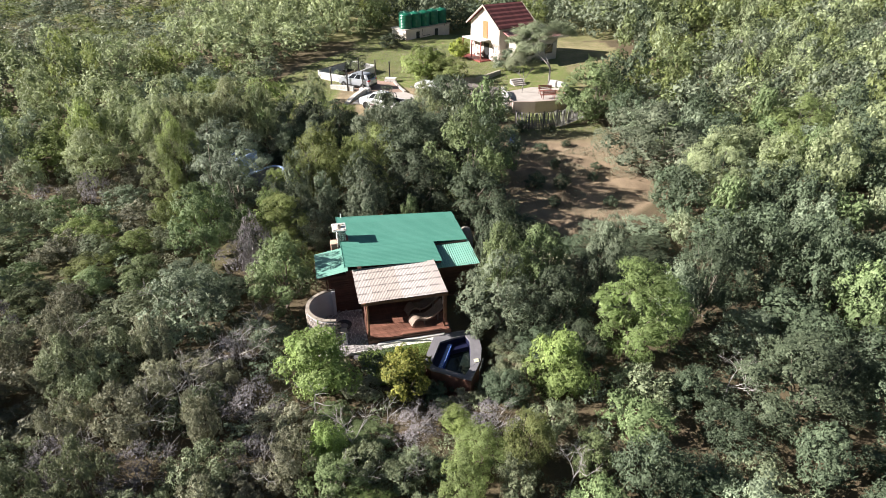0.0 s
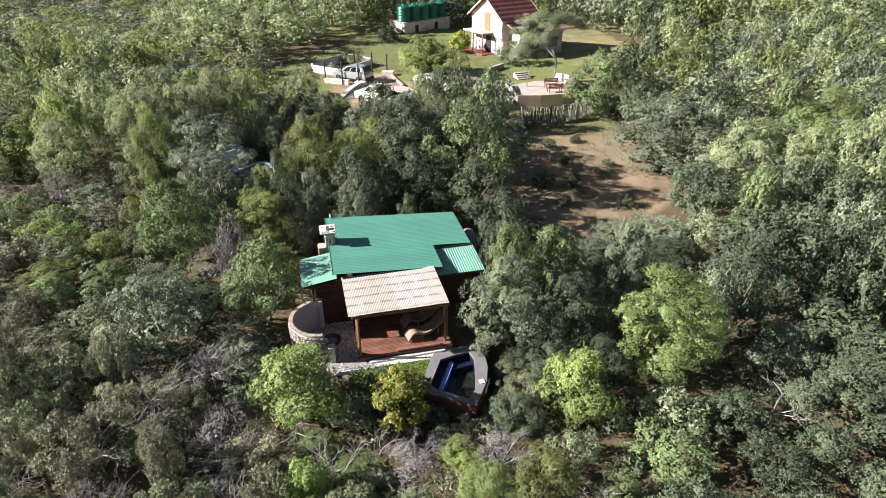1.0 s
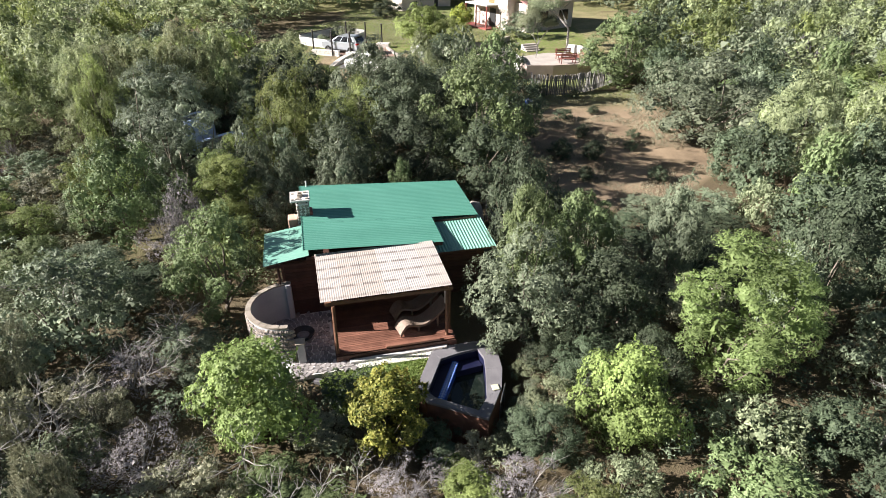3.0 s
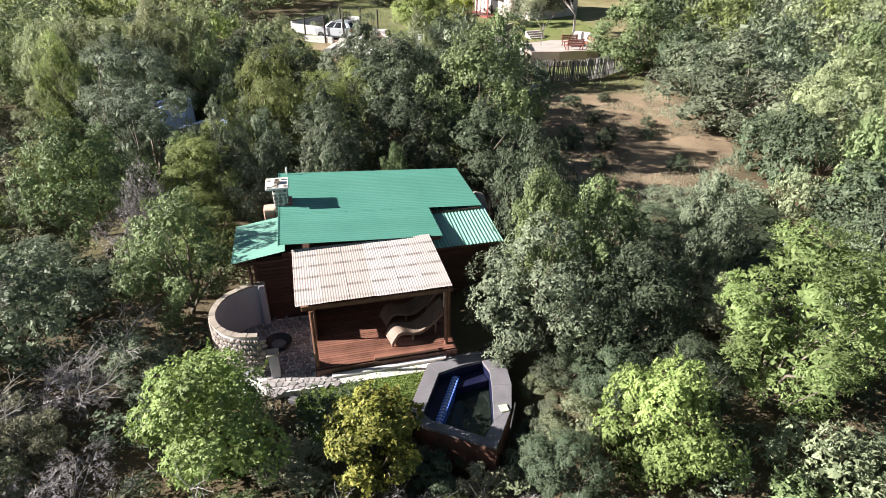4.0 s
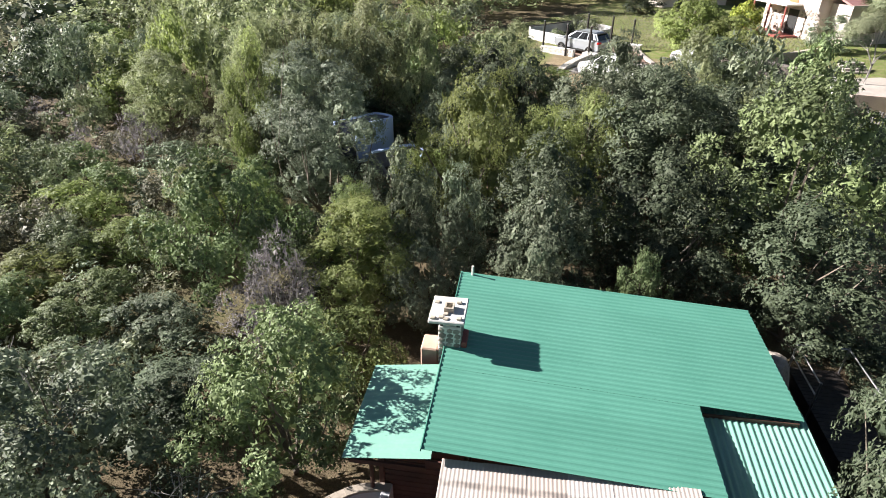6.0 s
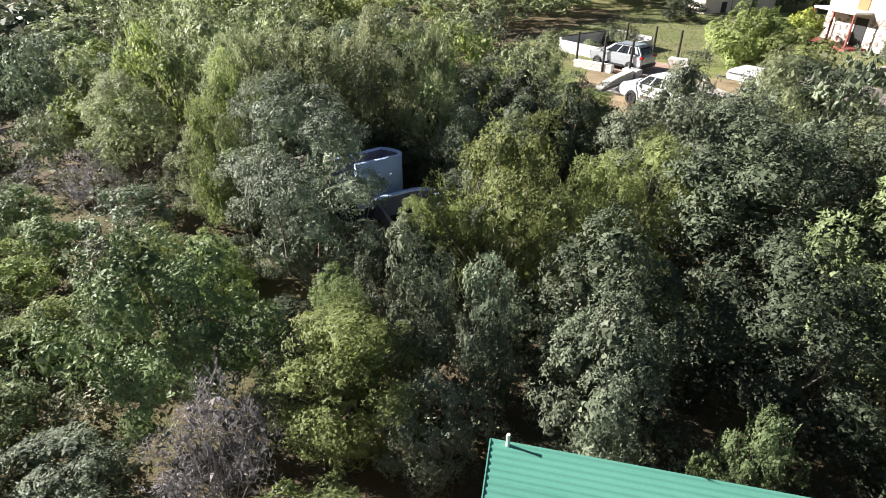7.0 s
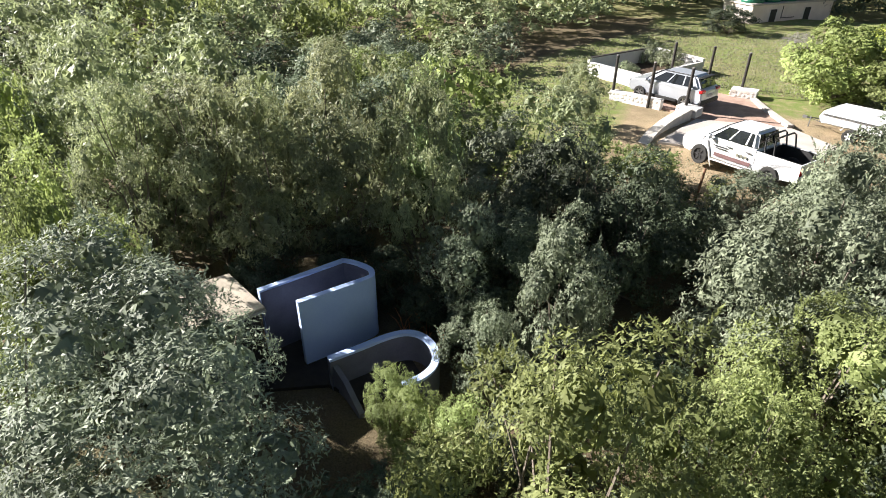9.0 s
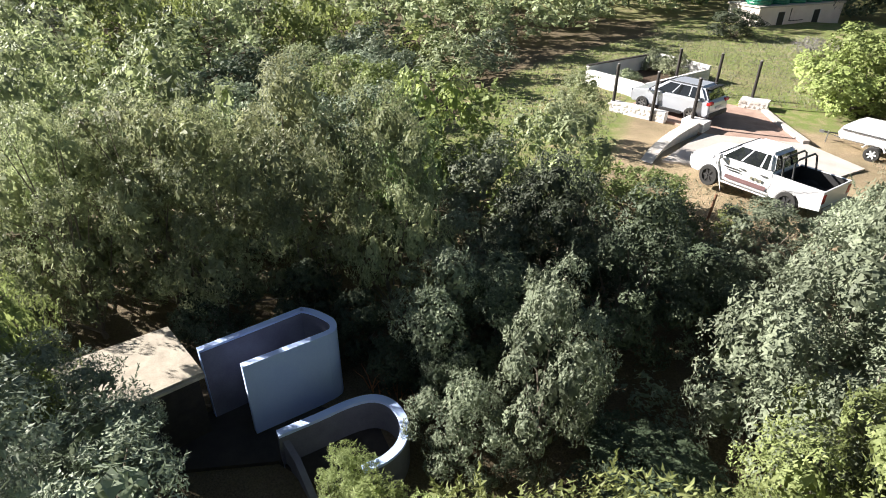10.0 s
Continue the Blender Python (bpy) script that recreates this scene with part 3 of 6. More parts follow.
def cleared(x, y, r):
    u, v = hut_local(x, y)
    if -1.8 - r < u < 7.6 + r * 0.6 and -0.4 - r < v < 9.6 + r or -3.0 - r < u < 1 and -0.2 - r < v < 4:
        return True
    if 1.6 - r * 0.8 < u < 6.0 + r * 0.8 and -4.6 - r * 0.5 < v < 0.5:
        return True
    if 7 < u < 10.6 + r * 0.5 and 5.5 < v < 10.2 + r * 0.5:
        return True
    g = r * 0.7
    if -19.6 - g < x < -15.4 + g and 42.5 - g < y < 47.2 + g or -16 < x < -13.0 + g and 43.4 - g < y < 46.4 + g or -18 < x < -13.6 and 41.6 < y < 44:
        return True
    if inside(x, y, SCREE) and y > 24.4 or -1.5 < x < 8.5 and 33.5 < y < 35.5 and r > 1.2:
        return True
    return inside(x, y, ORCHARD) or inside(x, y, YARD) or any(inside(x + r * 0.7 * a, y + r * 0.7 * b, p) for a, b in ((1, 0), (-1, 0), (0, 1), (0, -1)) for p in (ORCHARD, YARD))


def wood_kind(x, y, rng):
    """What grows where, with crown radius and height above ground."""
    k = rng.random()
    if y < 20 and -6 < x < 7:
        for lim, kind, r, h in ((0.10, "grey_bush", 1.1, 2.0), (0.38, "shrub", 1.1, 2.2), (0.54, "sunny_tree", 1.1, 2.0), (0.78, "heath_bush", 1.2, 2.1), (0.90, "bright_tree", 1.2, 2.1), (1.0, "fresh_bush", 1.1, 1.9)):
            if k < lim:
                return kind, r, h
    if x > 8 and y > 42:
        for lim, kind, r, h in ((0.22, "broadleaf", 1.9, 4.2), (0.54, "olive_tree", 1.9, 3.8), (0.72, "bright_tree", 1.7, 3.8), (0.84, "sunny_tree", 1.7, 3.6), (0.98, "wattle", 1.9, 4.4), (1.0, "grey_bush", 1.3, 2.6)):
            if k < lim:
                return kind, r, h
    if y < 21 and x < 2.5 or x < -9 and y < 25:
        for lim, kind, r, h in ((0.11, "grey_bush", 1.15, 2.2), (0.46, "shrub", 1.1, 2.3), (0.93, "heath_bush", 1.3, 2.4), (1.0, "olive_tree", 1.4, 3.0)):
            if k < lim:
                return kind, r, h
    if y < 20.5 and x >= 2.5:
        for lim, kind, r, h in ((0.12, "bright_tree", 1.2, 2.2), (0.16, "shrub", 1.2, 2.0), (0.20, "heath_bush", 1.2, 2.0), (0.34, "olive_tree", 1.4, 2.4), (1.0, "broadleaf", 1.4, 2.2)):
            if k < lim:
                return kind, r, h
    if x < -16 and y < 44:
        for lim, kind, r, h in ((0.12, "grey_bush", 1.3, 2.4), (0.36, "shrub", 1.2, 2.0), (0.54, "heath_bush", 1.4, 2.4), (0.84, "wattle", 1.7, 3.0), (1.0, "olive_tree", 1.6, 2.8)):
            if k < lim:
                return kind, r, h
    if y < 38 and x > 11:
        for lim, kind, r, h in ((0.66, "broadleaf", 1.7, 3.5), (0.82, "olive_tree", 1.6, 3.2), (0.92, "bright_tree", 1.5, 3.0), (1.0, "heath_bush", 1.3, 2.2)):
            if k < lim:
                return kind, r, h
    if y < 34 and x > 2:
        for lim, kind, r, h in ((0.03, "grey_bush", 1.2, 2.4), (0.12, "bright_tree", 1.5, 3.2), (0.15, "sunny_tree", 1.5, 3.0), (0.32, "olive_tree", 1.6, 3.4), (0.88, "broadleaf", 1.7, 3.8), (1.0, "shrub", 1.2, 2.6)):
            if k < lim:
                return kind, r, h
    if x < -10 and y > 44:
        for lim, kind, r, h in ((0.48, "wattle", 2.5, 5.0), (0.70, "sunny_tree", 1.8, 4.4), (0.88, "olive_tree", 1.8, 4.2), (0.94, "broadleaf", 1.9, 4.2), (1.0, "bright_tree", 1.7, 4.0)):
            if k < lim:
                return kind, r, h
    if x > 6 and k > 0.46:
        k = rng.random()
    for lim, kind, r, h in ((0.46, "broadleaf", 1.9, 4.4), (0.70, "olive_tree", 1.8, 4.0), (0.74, "bright_tree", 1.6, 4.0), (0.82, "sunny_tree", 1.6, 3.8), (0.98, "wattle", 1.8, 4.8), (1.0, "grey_bush", 1.2, 2.6)):
        if k < lim:
            return kind, r, h


def scatter():
    rng = np.random.default_rng(7)
    cells = {}
    def near(x, y, r):
        i, j = int(x // 5), int(y // 5)
        for a in (-1, 0, 1):
            for b in (-1, 0, 1):
                for p, q, s in cells.get((i + a, j + b), ()):
                    if math.hypot(x - p, y - q) < (r + s) * (0.70 if y < 25 and x < 2.5 else 0.80 if x > 2 and y < 40 else 0.74):
                        return True
        return False
    for x, y, r in placed:
        cells.setdefault((int(x // 5), int(y // 5)), []).append((x, y, r))
    found = []
    for tries in range(34000):
        y = rng.uniform(5, 132)
        half = 0.86 * y + 9
        x = rng.uniform(-half if y > 66 else -0.70 * y - 10, 0.68 * y + 10)
        if tries > 17000 and y > 75:
            continue
        kind, r, h = wood_kind(x, y, rng)
        big = 1.35 if y > 90 else 1.0
        r, h = r * rng.uniform(0.75, 1.25) * big, h * rng.uniform(0.6, 1.45) * big * (1.2 if x > 2 and y < 40 else 1)
        if -36 < x < -13 and 76 < y < 105:
            kind, h, r = "wattle", max(4.5, h * 1.3), r * 1.2
        if -34 < x < -19 and 54 < y < 76:
            h = min(h, 2.8)
        if -12.5 < x < -6.5 and 18 < y < 26.5:
            h = min(h, 1.6)
        if -5.5 < x < 0.8 and 17.0 < y < 24.0:
            h = min(h, 0.9)
        if 6.5 < x < 13.5 and 16 < y < 22.5:
            h = min(h, 2.0)
        if -20 < x < -13 and 34.5 < y < 39:
            kind, h = "broadleaf", min(h, 2.0)
        if -28 < x < -16 and 27 < y < 38:
            kind, h = ("shrub", "sunny_tree", "heath_bush", "bright_tree")[int(x * 3 + y) % 4], min(h, 1.7)
        if 3.5 < x < 15 and 29.5 < y < 37:
            h = min(h, 1.3)
        if -12.5 < x < -6 and 27 < y < 38:
            h = min(h, 2.6)
        if x < -36 and y > 78 or y > 118:
            kind, h = ("shrub", "olive_tree", "heath_bush", "sunny_tree")[int(x * 3 + y) % 4], min(h, 2.6)
        if -20 < x < -11 and 24 < y < 33:
            h = min(h, 1.5)
        if -13 < x < -2 and 51 < y < 60:
            h = min(h, 1.8)
        if -17 < x < -7.4 and 40.5 < y < 49.5:
            kind, h = ("broadleaf", min(h, 2.0 if x < -12.5 or y < 43.5 else 1.1))
        if near(x, y, r) or cleared(x, y, r):
            continue
        cells.setdefault((int(x // 5), int(y // 5)), []).append((x, y, r))
        found.append((kind, x, y, r, h))
    return found


WOODS = scatter()
NEAREST = sorted((w for w in WOODS if w[2] < 56 and abs(w[1] + 4) < 26), key=lambda w: abs(w[1] + 5) + abs(w[2] - 30) * 0.6)[:115]
taken = set(id(w) for w in NEAREST)
for kind, x, y, r, h in NEAREST:
    plant(kind, x, y, r, ground_z(x, y) + h)


def joined_woods(name, trees, full, label, tone=None):
    """All the trees past those, one mesh a leaf tone."""
    rng = np.random.default_rng(11)
    lots = {}
    for kind, x, y, r, h in trees:
        v = VARIANTS[kind][int(rng.integers(len(VARIANTS[kind])))]
        q = thinned(v["far"], 6, 2.2) if full is None else v["far"][::2 if r < 0.9 else 1] if not full else v["near" if y < 32 else "mid"]
        a = rng.uniform(0, 6.28)
        c, s = math.cos(a), math.sin(a)
        k = r / v["R"]
        rot = np.array(((c * k, s * k, 0), (-s * k, c * k, 0), (0, 0, h / v["top"])))
        lots.setdefault(tone or v["tone"], []).append(q @ rot + np.array((x, y, ground_z(x, y))))
    for key, arrays in lots.items():
        ob = new(name, leaf_mesh(name, np.concatenate(arrays), LEAF[key]))
        tagged(ob, label, "trees", kind="stuff")


MID = [w for w in WOODS if id(w) not in taken and w[2] < (68 if -32 < w[1] < -4 else 55)]
FAR = [w for w in WOODS if id(w) not in taken and w[2] >= (68 if -32 < w[1] < -4 else 55)]
joined_woods("bush_cover", MID, True, "thick green bush and scrub covering the slope")
joined_woods("far_woods", FAR, False, "woods of mixed green trees on the far slope")


def outer_cover():
    """Bush that goes on to the sides and behind."""
    rng = np.random.default_rng(5)
    found, cells = [], {}
    for _ in range(9000):
        x, y = rng.uniform(-75, 80), rng.uniform(-42, 66)
        if -0.72 * y - 9 < x < 0.70 * y + 9 and y > 4.5:
            continue
        r = rng.uniform(1.3, 2.2)
        key = (int(x // 3.2), int(y // 3.2))
        if any(math.hypot(x - p, y - q) < 1.2 * r for a in (-1, 0, 1) for b in (-1, 0, 1) for p, q in cells.get((key[0] + a, key[1] + b), ())):
            continue
        cells.setdefault(key, []).append((x, y))
        kind = ("heath_bush", "shrub", "broadleaf", "olive_tree", "wattle")[int(rng.integers(5))]
        found.append((kind, x, y, r, r * rng.uniform(1.1, 1.9)))
    return found


joined_woods("outer_bush", outer_cover(), None, "thick bush that goes on round the place")


def undergrowth():
    """Small low bushes that fill the gaps between the trees."""
    rng = np.random.default_rng(11)
    cells, found = {}, []
    for x, y, r in [p for p in placed] + [(w[1], w[2], w[3]) for w in WOODS]:
        cells.setdefault((int(x // 5), int(y // 5)), []).append((x, y, r))
    for _ in range(9000):
        y = rng.uniform(8, 60)
        x = rng.uniform(max(-26, -0.7 * y - 9), 3 if y > 33 else 0.6 * y + 6)
        r = rng.uniform(0.5, 0.9)
        near = [c for a in (-1, 0, 1) for b in (-1, 0, 1) for c in cells.get((int(x // 5) + a, int(y // 5) + b), ())]
        if any(math.hypot(x - p, y - q) < (r + s) * 0.72 for p, q, s in near) or cleared(x, y, r * 0.8) or -18 < x < -12 and 41 < y < 48:
            continue
        cells.setdefault((int(x // 5), int(y // 5)), []).append((x, y, r))
        kind = ("heath_bush", "shrub", "broadleaf", "olive_tree")[int(rng.integers(4))]
        found.append((kind, x, y, r, r * rng.uniform(1.0, 1.7)))
    return found


joined_woods("undergrowth", undergrowth(), False, "low mixed undergrowth between the trees")


# ---- materials of the buildings ----
timber = plain("brown_timber", (0.060, 0.027, 0.020), (0.140, 0.064, 0.046), 0.6, 1.5, 45, vary=0.25)
deck_wood = plain("deck_wood", (0.135, 0.060, 0.042), (0.290, 0.135, 0.095), 0.45, 2.0, 50, vary=0.2)
lounge_wood = plain("lounger_wood", (0.19, 0.135, 0.105), (0.33, 0.25, 0.20), 0.6, 4, 60)
post_wood = plain("post_wood", (0.12, 0.055, 0.03), (0.26, 0.13, 0.075), 0.7, 4, 60)
grey_wood = plain("grey_wood", (0.15, 0.14, 0.135), (0.33, 0.31, 0.30), 0.85, 5, 60, vary=0.25)
tar_wood = plain("tarred_wood", (0.012, 0.010, 0.010), (0.05, 0.04, 0.035), 0.7, 5, 60)
roof_green = plain("green_steel", (0.082, 0.258, 0.196), (0.116, 0.318, 0.248), 0.42, 0.5, 14, relief=0.03, vary=0.05)
roof_pale = plain("faded_green_steel", (0.15, 0.34, 0.27), (0.24, 0.43, 0.355), 0.4, 0.8, 14, relief=0.05, vary=0.05)
plaster = plain("grey_plaster", (0.42, 0.42, 0.45), (0.58, 0.57, 0.59), 0.9, 1.2, 25, relief=0.2)
white_plaster = plain("white_plaster", (0.52, 0.50, 0.48), (0.70, 0.68, 0.66), 0.85, 0.8, 18, relief=0.15)
coping_tan = plain("tan_coping", (0.26, 0.22, 0.18), (0.42, 0.36, 0.30), 0.9, 3, 30, relief=0.4, vary=0.12)
cream = plain("cream_stone", (0.36, 0.31, 0.25), (0.56, 0.50, 0.42), 0.9, 3, 30, relief=0.4, vary=0.12)
stone = plain("rubble_stone", (0.17, 0.14, 0.12), (0.44, 0.38, 0.34), 0.9, 4, 30, relief=0.5, vary=0.3)
slate = plain("paving_stone", (0.20, 0.18, 0.18), (0.42, 0.385, 0.375), 0.85, 3, 35, relief=0.4, vary=0.25)
mortar = plain("mortar", (0.64, 0.61, 0.58), (0.82, 0.78, 0.74), 0.95, 3, 40)
coping_mat = plain("grey_coping", (0.125, 0.118, 0.130), (0.225, 0.212, 0.225), 0.75, 2, 30, relief=0.2)
pool_blue = plain("pool_paint", (0.008, 0.009, 0.030), (0.014, 0.016, 0.048), 0.35, 2, 20, relief=0.05)
tile_blue = plain("blue_tile", (0.03, 0.09, 0.42), (0.05, 0.14, 0.55), 0.2, 4, 30, relief=0.0)
tile_pale = plain("pale_tile", (0.34, 0.44, 0.66), (0.45, 0.55, 0.74), 0.2, 4, 30, relief=0.0)
brick_red = plain("red_brick", (0.10, 0.045, 0.03), (0.20, 0.09, 0.06), 0.9, 3, 30, vary=0.2)
tile_red = plain("clay_roof", (0.12, 0.035, 0.035), (0.21, 0.065, 0.06), 0.75, 1.2, 14, vary=0.2)
tile_pale_red = plain("pale_clay_roof", (0.24, 0.11, 0.105), (0.38, 0.20, 0.19), 0.75, 1.2, 14, vary=0.2)
red_paint = plain("red_paint", (0.22, 0.05, 0.04), (0.32, 0.085, 0.07), 0.5, 3, 30)
black = plain("black_iron", (0.012, 0.012, 0.013), (0.03, 0.03, 0.03), 0.5, 5, 60)
steel = plain("dull_steel", (0.35, 0.35, 0.36), (0.5, 0.5, 0.5), 0.35, 5, 60, metal=0.9)
concrete = plain("concrete", (0.34, 0.30, 0.27), (0.52, 0.47, 0.43), 0.9, 0.9, 22, relief=0.3)
paver_red = plain("red_paver", (0.20, 0.13, 0.10), (0.36, 0.25, 0.20), 0.85, 2, 30, vary=0.2)
ply = plain("weathered_ply", (0.26, 0.22, 0.17), (0.46, 0.41, 0.33), 0.85, 2.5, 30)
tank_green = plain("tank_plastic", (0.010, 0.115, 0.065), (0.018, 0.170, 0.100), 0.35, 0.8, 12, relief=0.03, vary=0.15)
water = plain("still_water", (0.008, 0.012, 0.010), (0.015, 0.022, 0.018), 0.06, 1, 4, relief=0.04)


def glass_mat():
    m, t, b = fresh("car_glass", 0.05, 0, 0.6)
    b.inputs["Base Color"].default_value = (0.012, 0.014, 0.016, 1)
    b.inputs["Coat Weight"].default_value = 0.5
    return m


def paint_mat(name, colour, metal=0.0):
    m, t, b = fresh(name, 0.3, metal, 0.5)
    dust = noise_at(t, 2.5)
    c = mix(t, ramp(t, dust, (0.45, (0, 0, 0)), (0.8, (0.25, 0.25, 0.25))), colour, tuple(v * 0.7 for v in colour))
    t.links.new(c, b.inputs["Base Color"])
    b.inputs["Coat Weight"].default_value = 0.6
    return m


def sheeting_mat():
    """Old light sheets, dirty in bands over the battens."""
    m, t, b = fresh("old_sheeting", 0.6, 0, 0.4)
    pos = t.nodes.new("ShaderNodeTexCoord").outputs["Object"]
    sep = node(t, "ShaderNodeSeparateXYZ", {0: pos})
    wave = node(t, "ShaderNodeMath", {0: sep.outputs[1], 1: 2 * math.pi / 0.62})
    wave.operation = "MULTIPLY"
    sn = node(t, "ShaderNodeMath", {0: wave.outputs[0]})
    sn.operation = "SINE"
    band = ramp(t, sn.outputs[0], (0.62, (0, 0, 0)), (0.95, (1, 1, 1)))
    patch = noise_at(t, 1.6, 3.0, pos)
    f = mix(t, ramp(t, patch, (0.36, (0, 0, 0)), (0.52, (1, 1, 1))), (0, 0, 0), band)
    info = t.nodes.new("ShaderNodeObjectInfo").outputs["Random"]
    base = ramp(t, info, (0.0, (0.43, 0.36, 0.32)), (0.5, (0.48, 0.425, 0.395)), (1.0, (0.53, 0.50, 0.49)))
    base = mix(t, ramp(t, noise_at(t, 6.0, 5.0, pos), (0.4, (0, 0, 0)), (0.75, (0.5, 0.5, 0.5))), base, (0.44, 0.36, 0.31))
    c = mix(t, f, base, (0.23, 0.20, 0.185))
    t.links.new(c, b.inputs["Base Color"])
    return m


car_glass = glass_mat()
white_car = paint_mat("white_car_paint", (0.74, 0.74, 0.75))
silver_car = paint_mat("silver_car_paint", (0.46, 0.48, 0.52), 0.3)
rubber = plain("tyre_rubber", (0.015, 0.015, 0.015), (0.035, 0.033, 0.03), 0.85, 5, 60)
lamp_red = plain("red_lamp_glass", (0.35, 0.01, 0.012), (0.45, 0.02, 0.02), 0.2, 5, 60)
dark_rim = plain("dark_alloy", (0.05, 0.05, 0.052), (0.12, 0.12, 0.125), 0.4, 5, 60, metal=0.6)
sheeting = sheeting_mat()


# ---- shapes used more than once ----
def corrugated(length, width, pitch, deep, steps=6, thick=0.008, box_rib=False):
    """A sheet with ribs along y, width along x, from the origin; the shape is drawn round and closed."""
    n = max(2, int(round(width / pitch)) * steps)
    xs = [width * i / n for i in range(n + 1)]
    def z(x):
        s = math.sin(2 * math.pi * x / pitch)
        return deep / 2 * (max(-1, min(1, s * 2.2)) if box_rib else s)
    bm = bmesh.new()
    rows = []
    for y in (0, length):
        rows.append([bm.verts.new((x, y, z(x))) for x in xs] + [bm.verts.new((x, y, z(x) - thick)) for x in reversed(xs)])
    k = len(rows[0])
    for i in range(k):
        bm.faces.new((rows[0][i], rows[0][(i + 1) % k], rows[1][(i + 1) % k], rows[1][i]))
    bmesh.ops.recalc_face_normals(bm, faces=bm.faces)
    return bm


def sheet_at(length, width, origin, xdir, ydir):
    """The pose that lays a sheet's width along xdir and its ribs along ydir."""
    x = Vector(xdir).normalized()
    y = (Vector(ydir) - x * x.dot(Vector(ydir))).normalized()
    z = x.cross(y)
    return Matrix(((x.x, y.x, z.x, origin[0]), (x.y, y.y, z.y, origin[1]), (x.z, y.z, z.z, origin[2]), (0, 0, 0, 1)))


def piece(name, me, parent, m):
    """One of many alike pieces on one mesh."""
    ob = new(name, me)
    ob.parent = parent
    ob.matrix_basis = m
    return ob


def clip_cell(poly, ax, ay, bx, by):
    """The part of poly nearer to a than to b."""
    mx, my, dx, dy = (ax + bx) / 2, (ay + by) / 2, bx - ax, by - ay
    out = []
    for i, p in enumerate(poly):
        q = poly[i - 1]
        sp, sq = (p[0] - mx) * dx + (p[1] - my) * dy, (q[0] - mx) * dx + (q[1] - my) * dy
        if (sp <= 0) != (sq <= 0):
            k = sq / (sq - sp)
            out.append((q[0] + (p[0] - q[0]) * k, q[1] + (p[1] - q[1]) * k))
        if sp <= 0:
            out.append(p)
    return out


def crazy_stones(x0, y0, x1, y1, size, keep, rng, gap=0.82):
    """Irregular flat stones that fill an area with joints between them."""
    seeds = []
    for i in range(int((x1 - x0) / size) + 1):
        for j in range(int((y1 - y0) / size) + 1):
            seeds.append((x0 + (i + 0.5 * (j % 2) + rng.uniform(-0.38, 0.38)) * size, y0 + (j + rng.uniform(-0.38, 0.38)) * size))
    for a, (x, y) in enumerate(seeds):
        if not keep(x, y):
            continue
        poly = [(x - size, y - size), (x + size, y - size), (x + size, y + size), (x - size, y + size)]
        for b, (p, q) in enumerate(seeds):
            if a != b and abs(p - x) < 2.5 * size and abs(q - y) < 2.5 * size:
                poly = clip_cell(poly, x, y, p, q)
        if len(poly) > 2:
            yield x, y, [((p - x) * gap, (q - y) * gap) for p, q in poly]


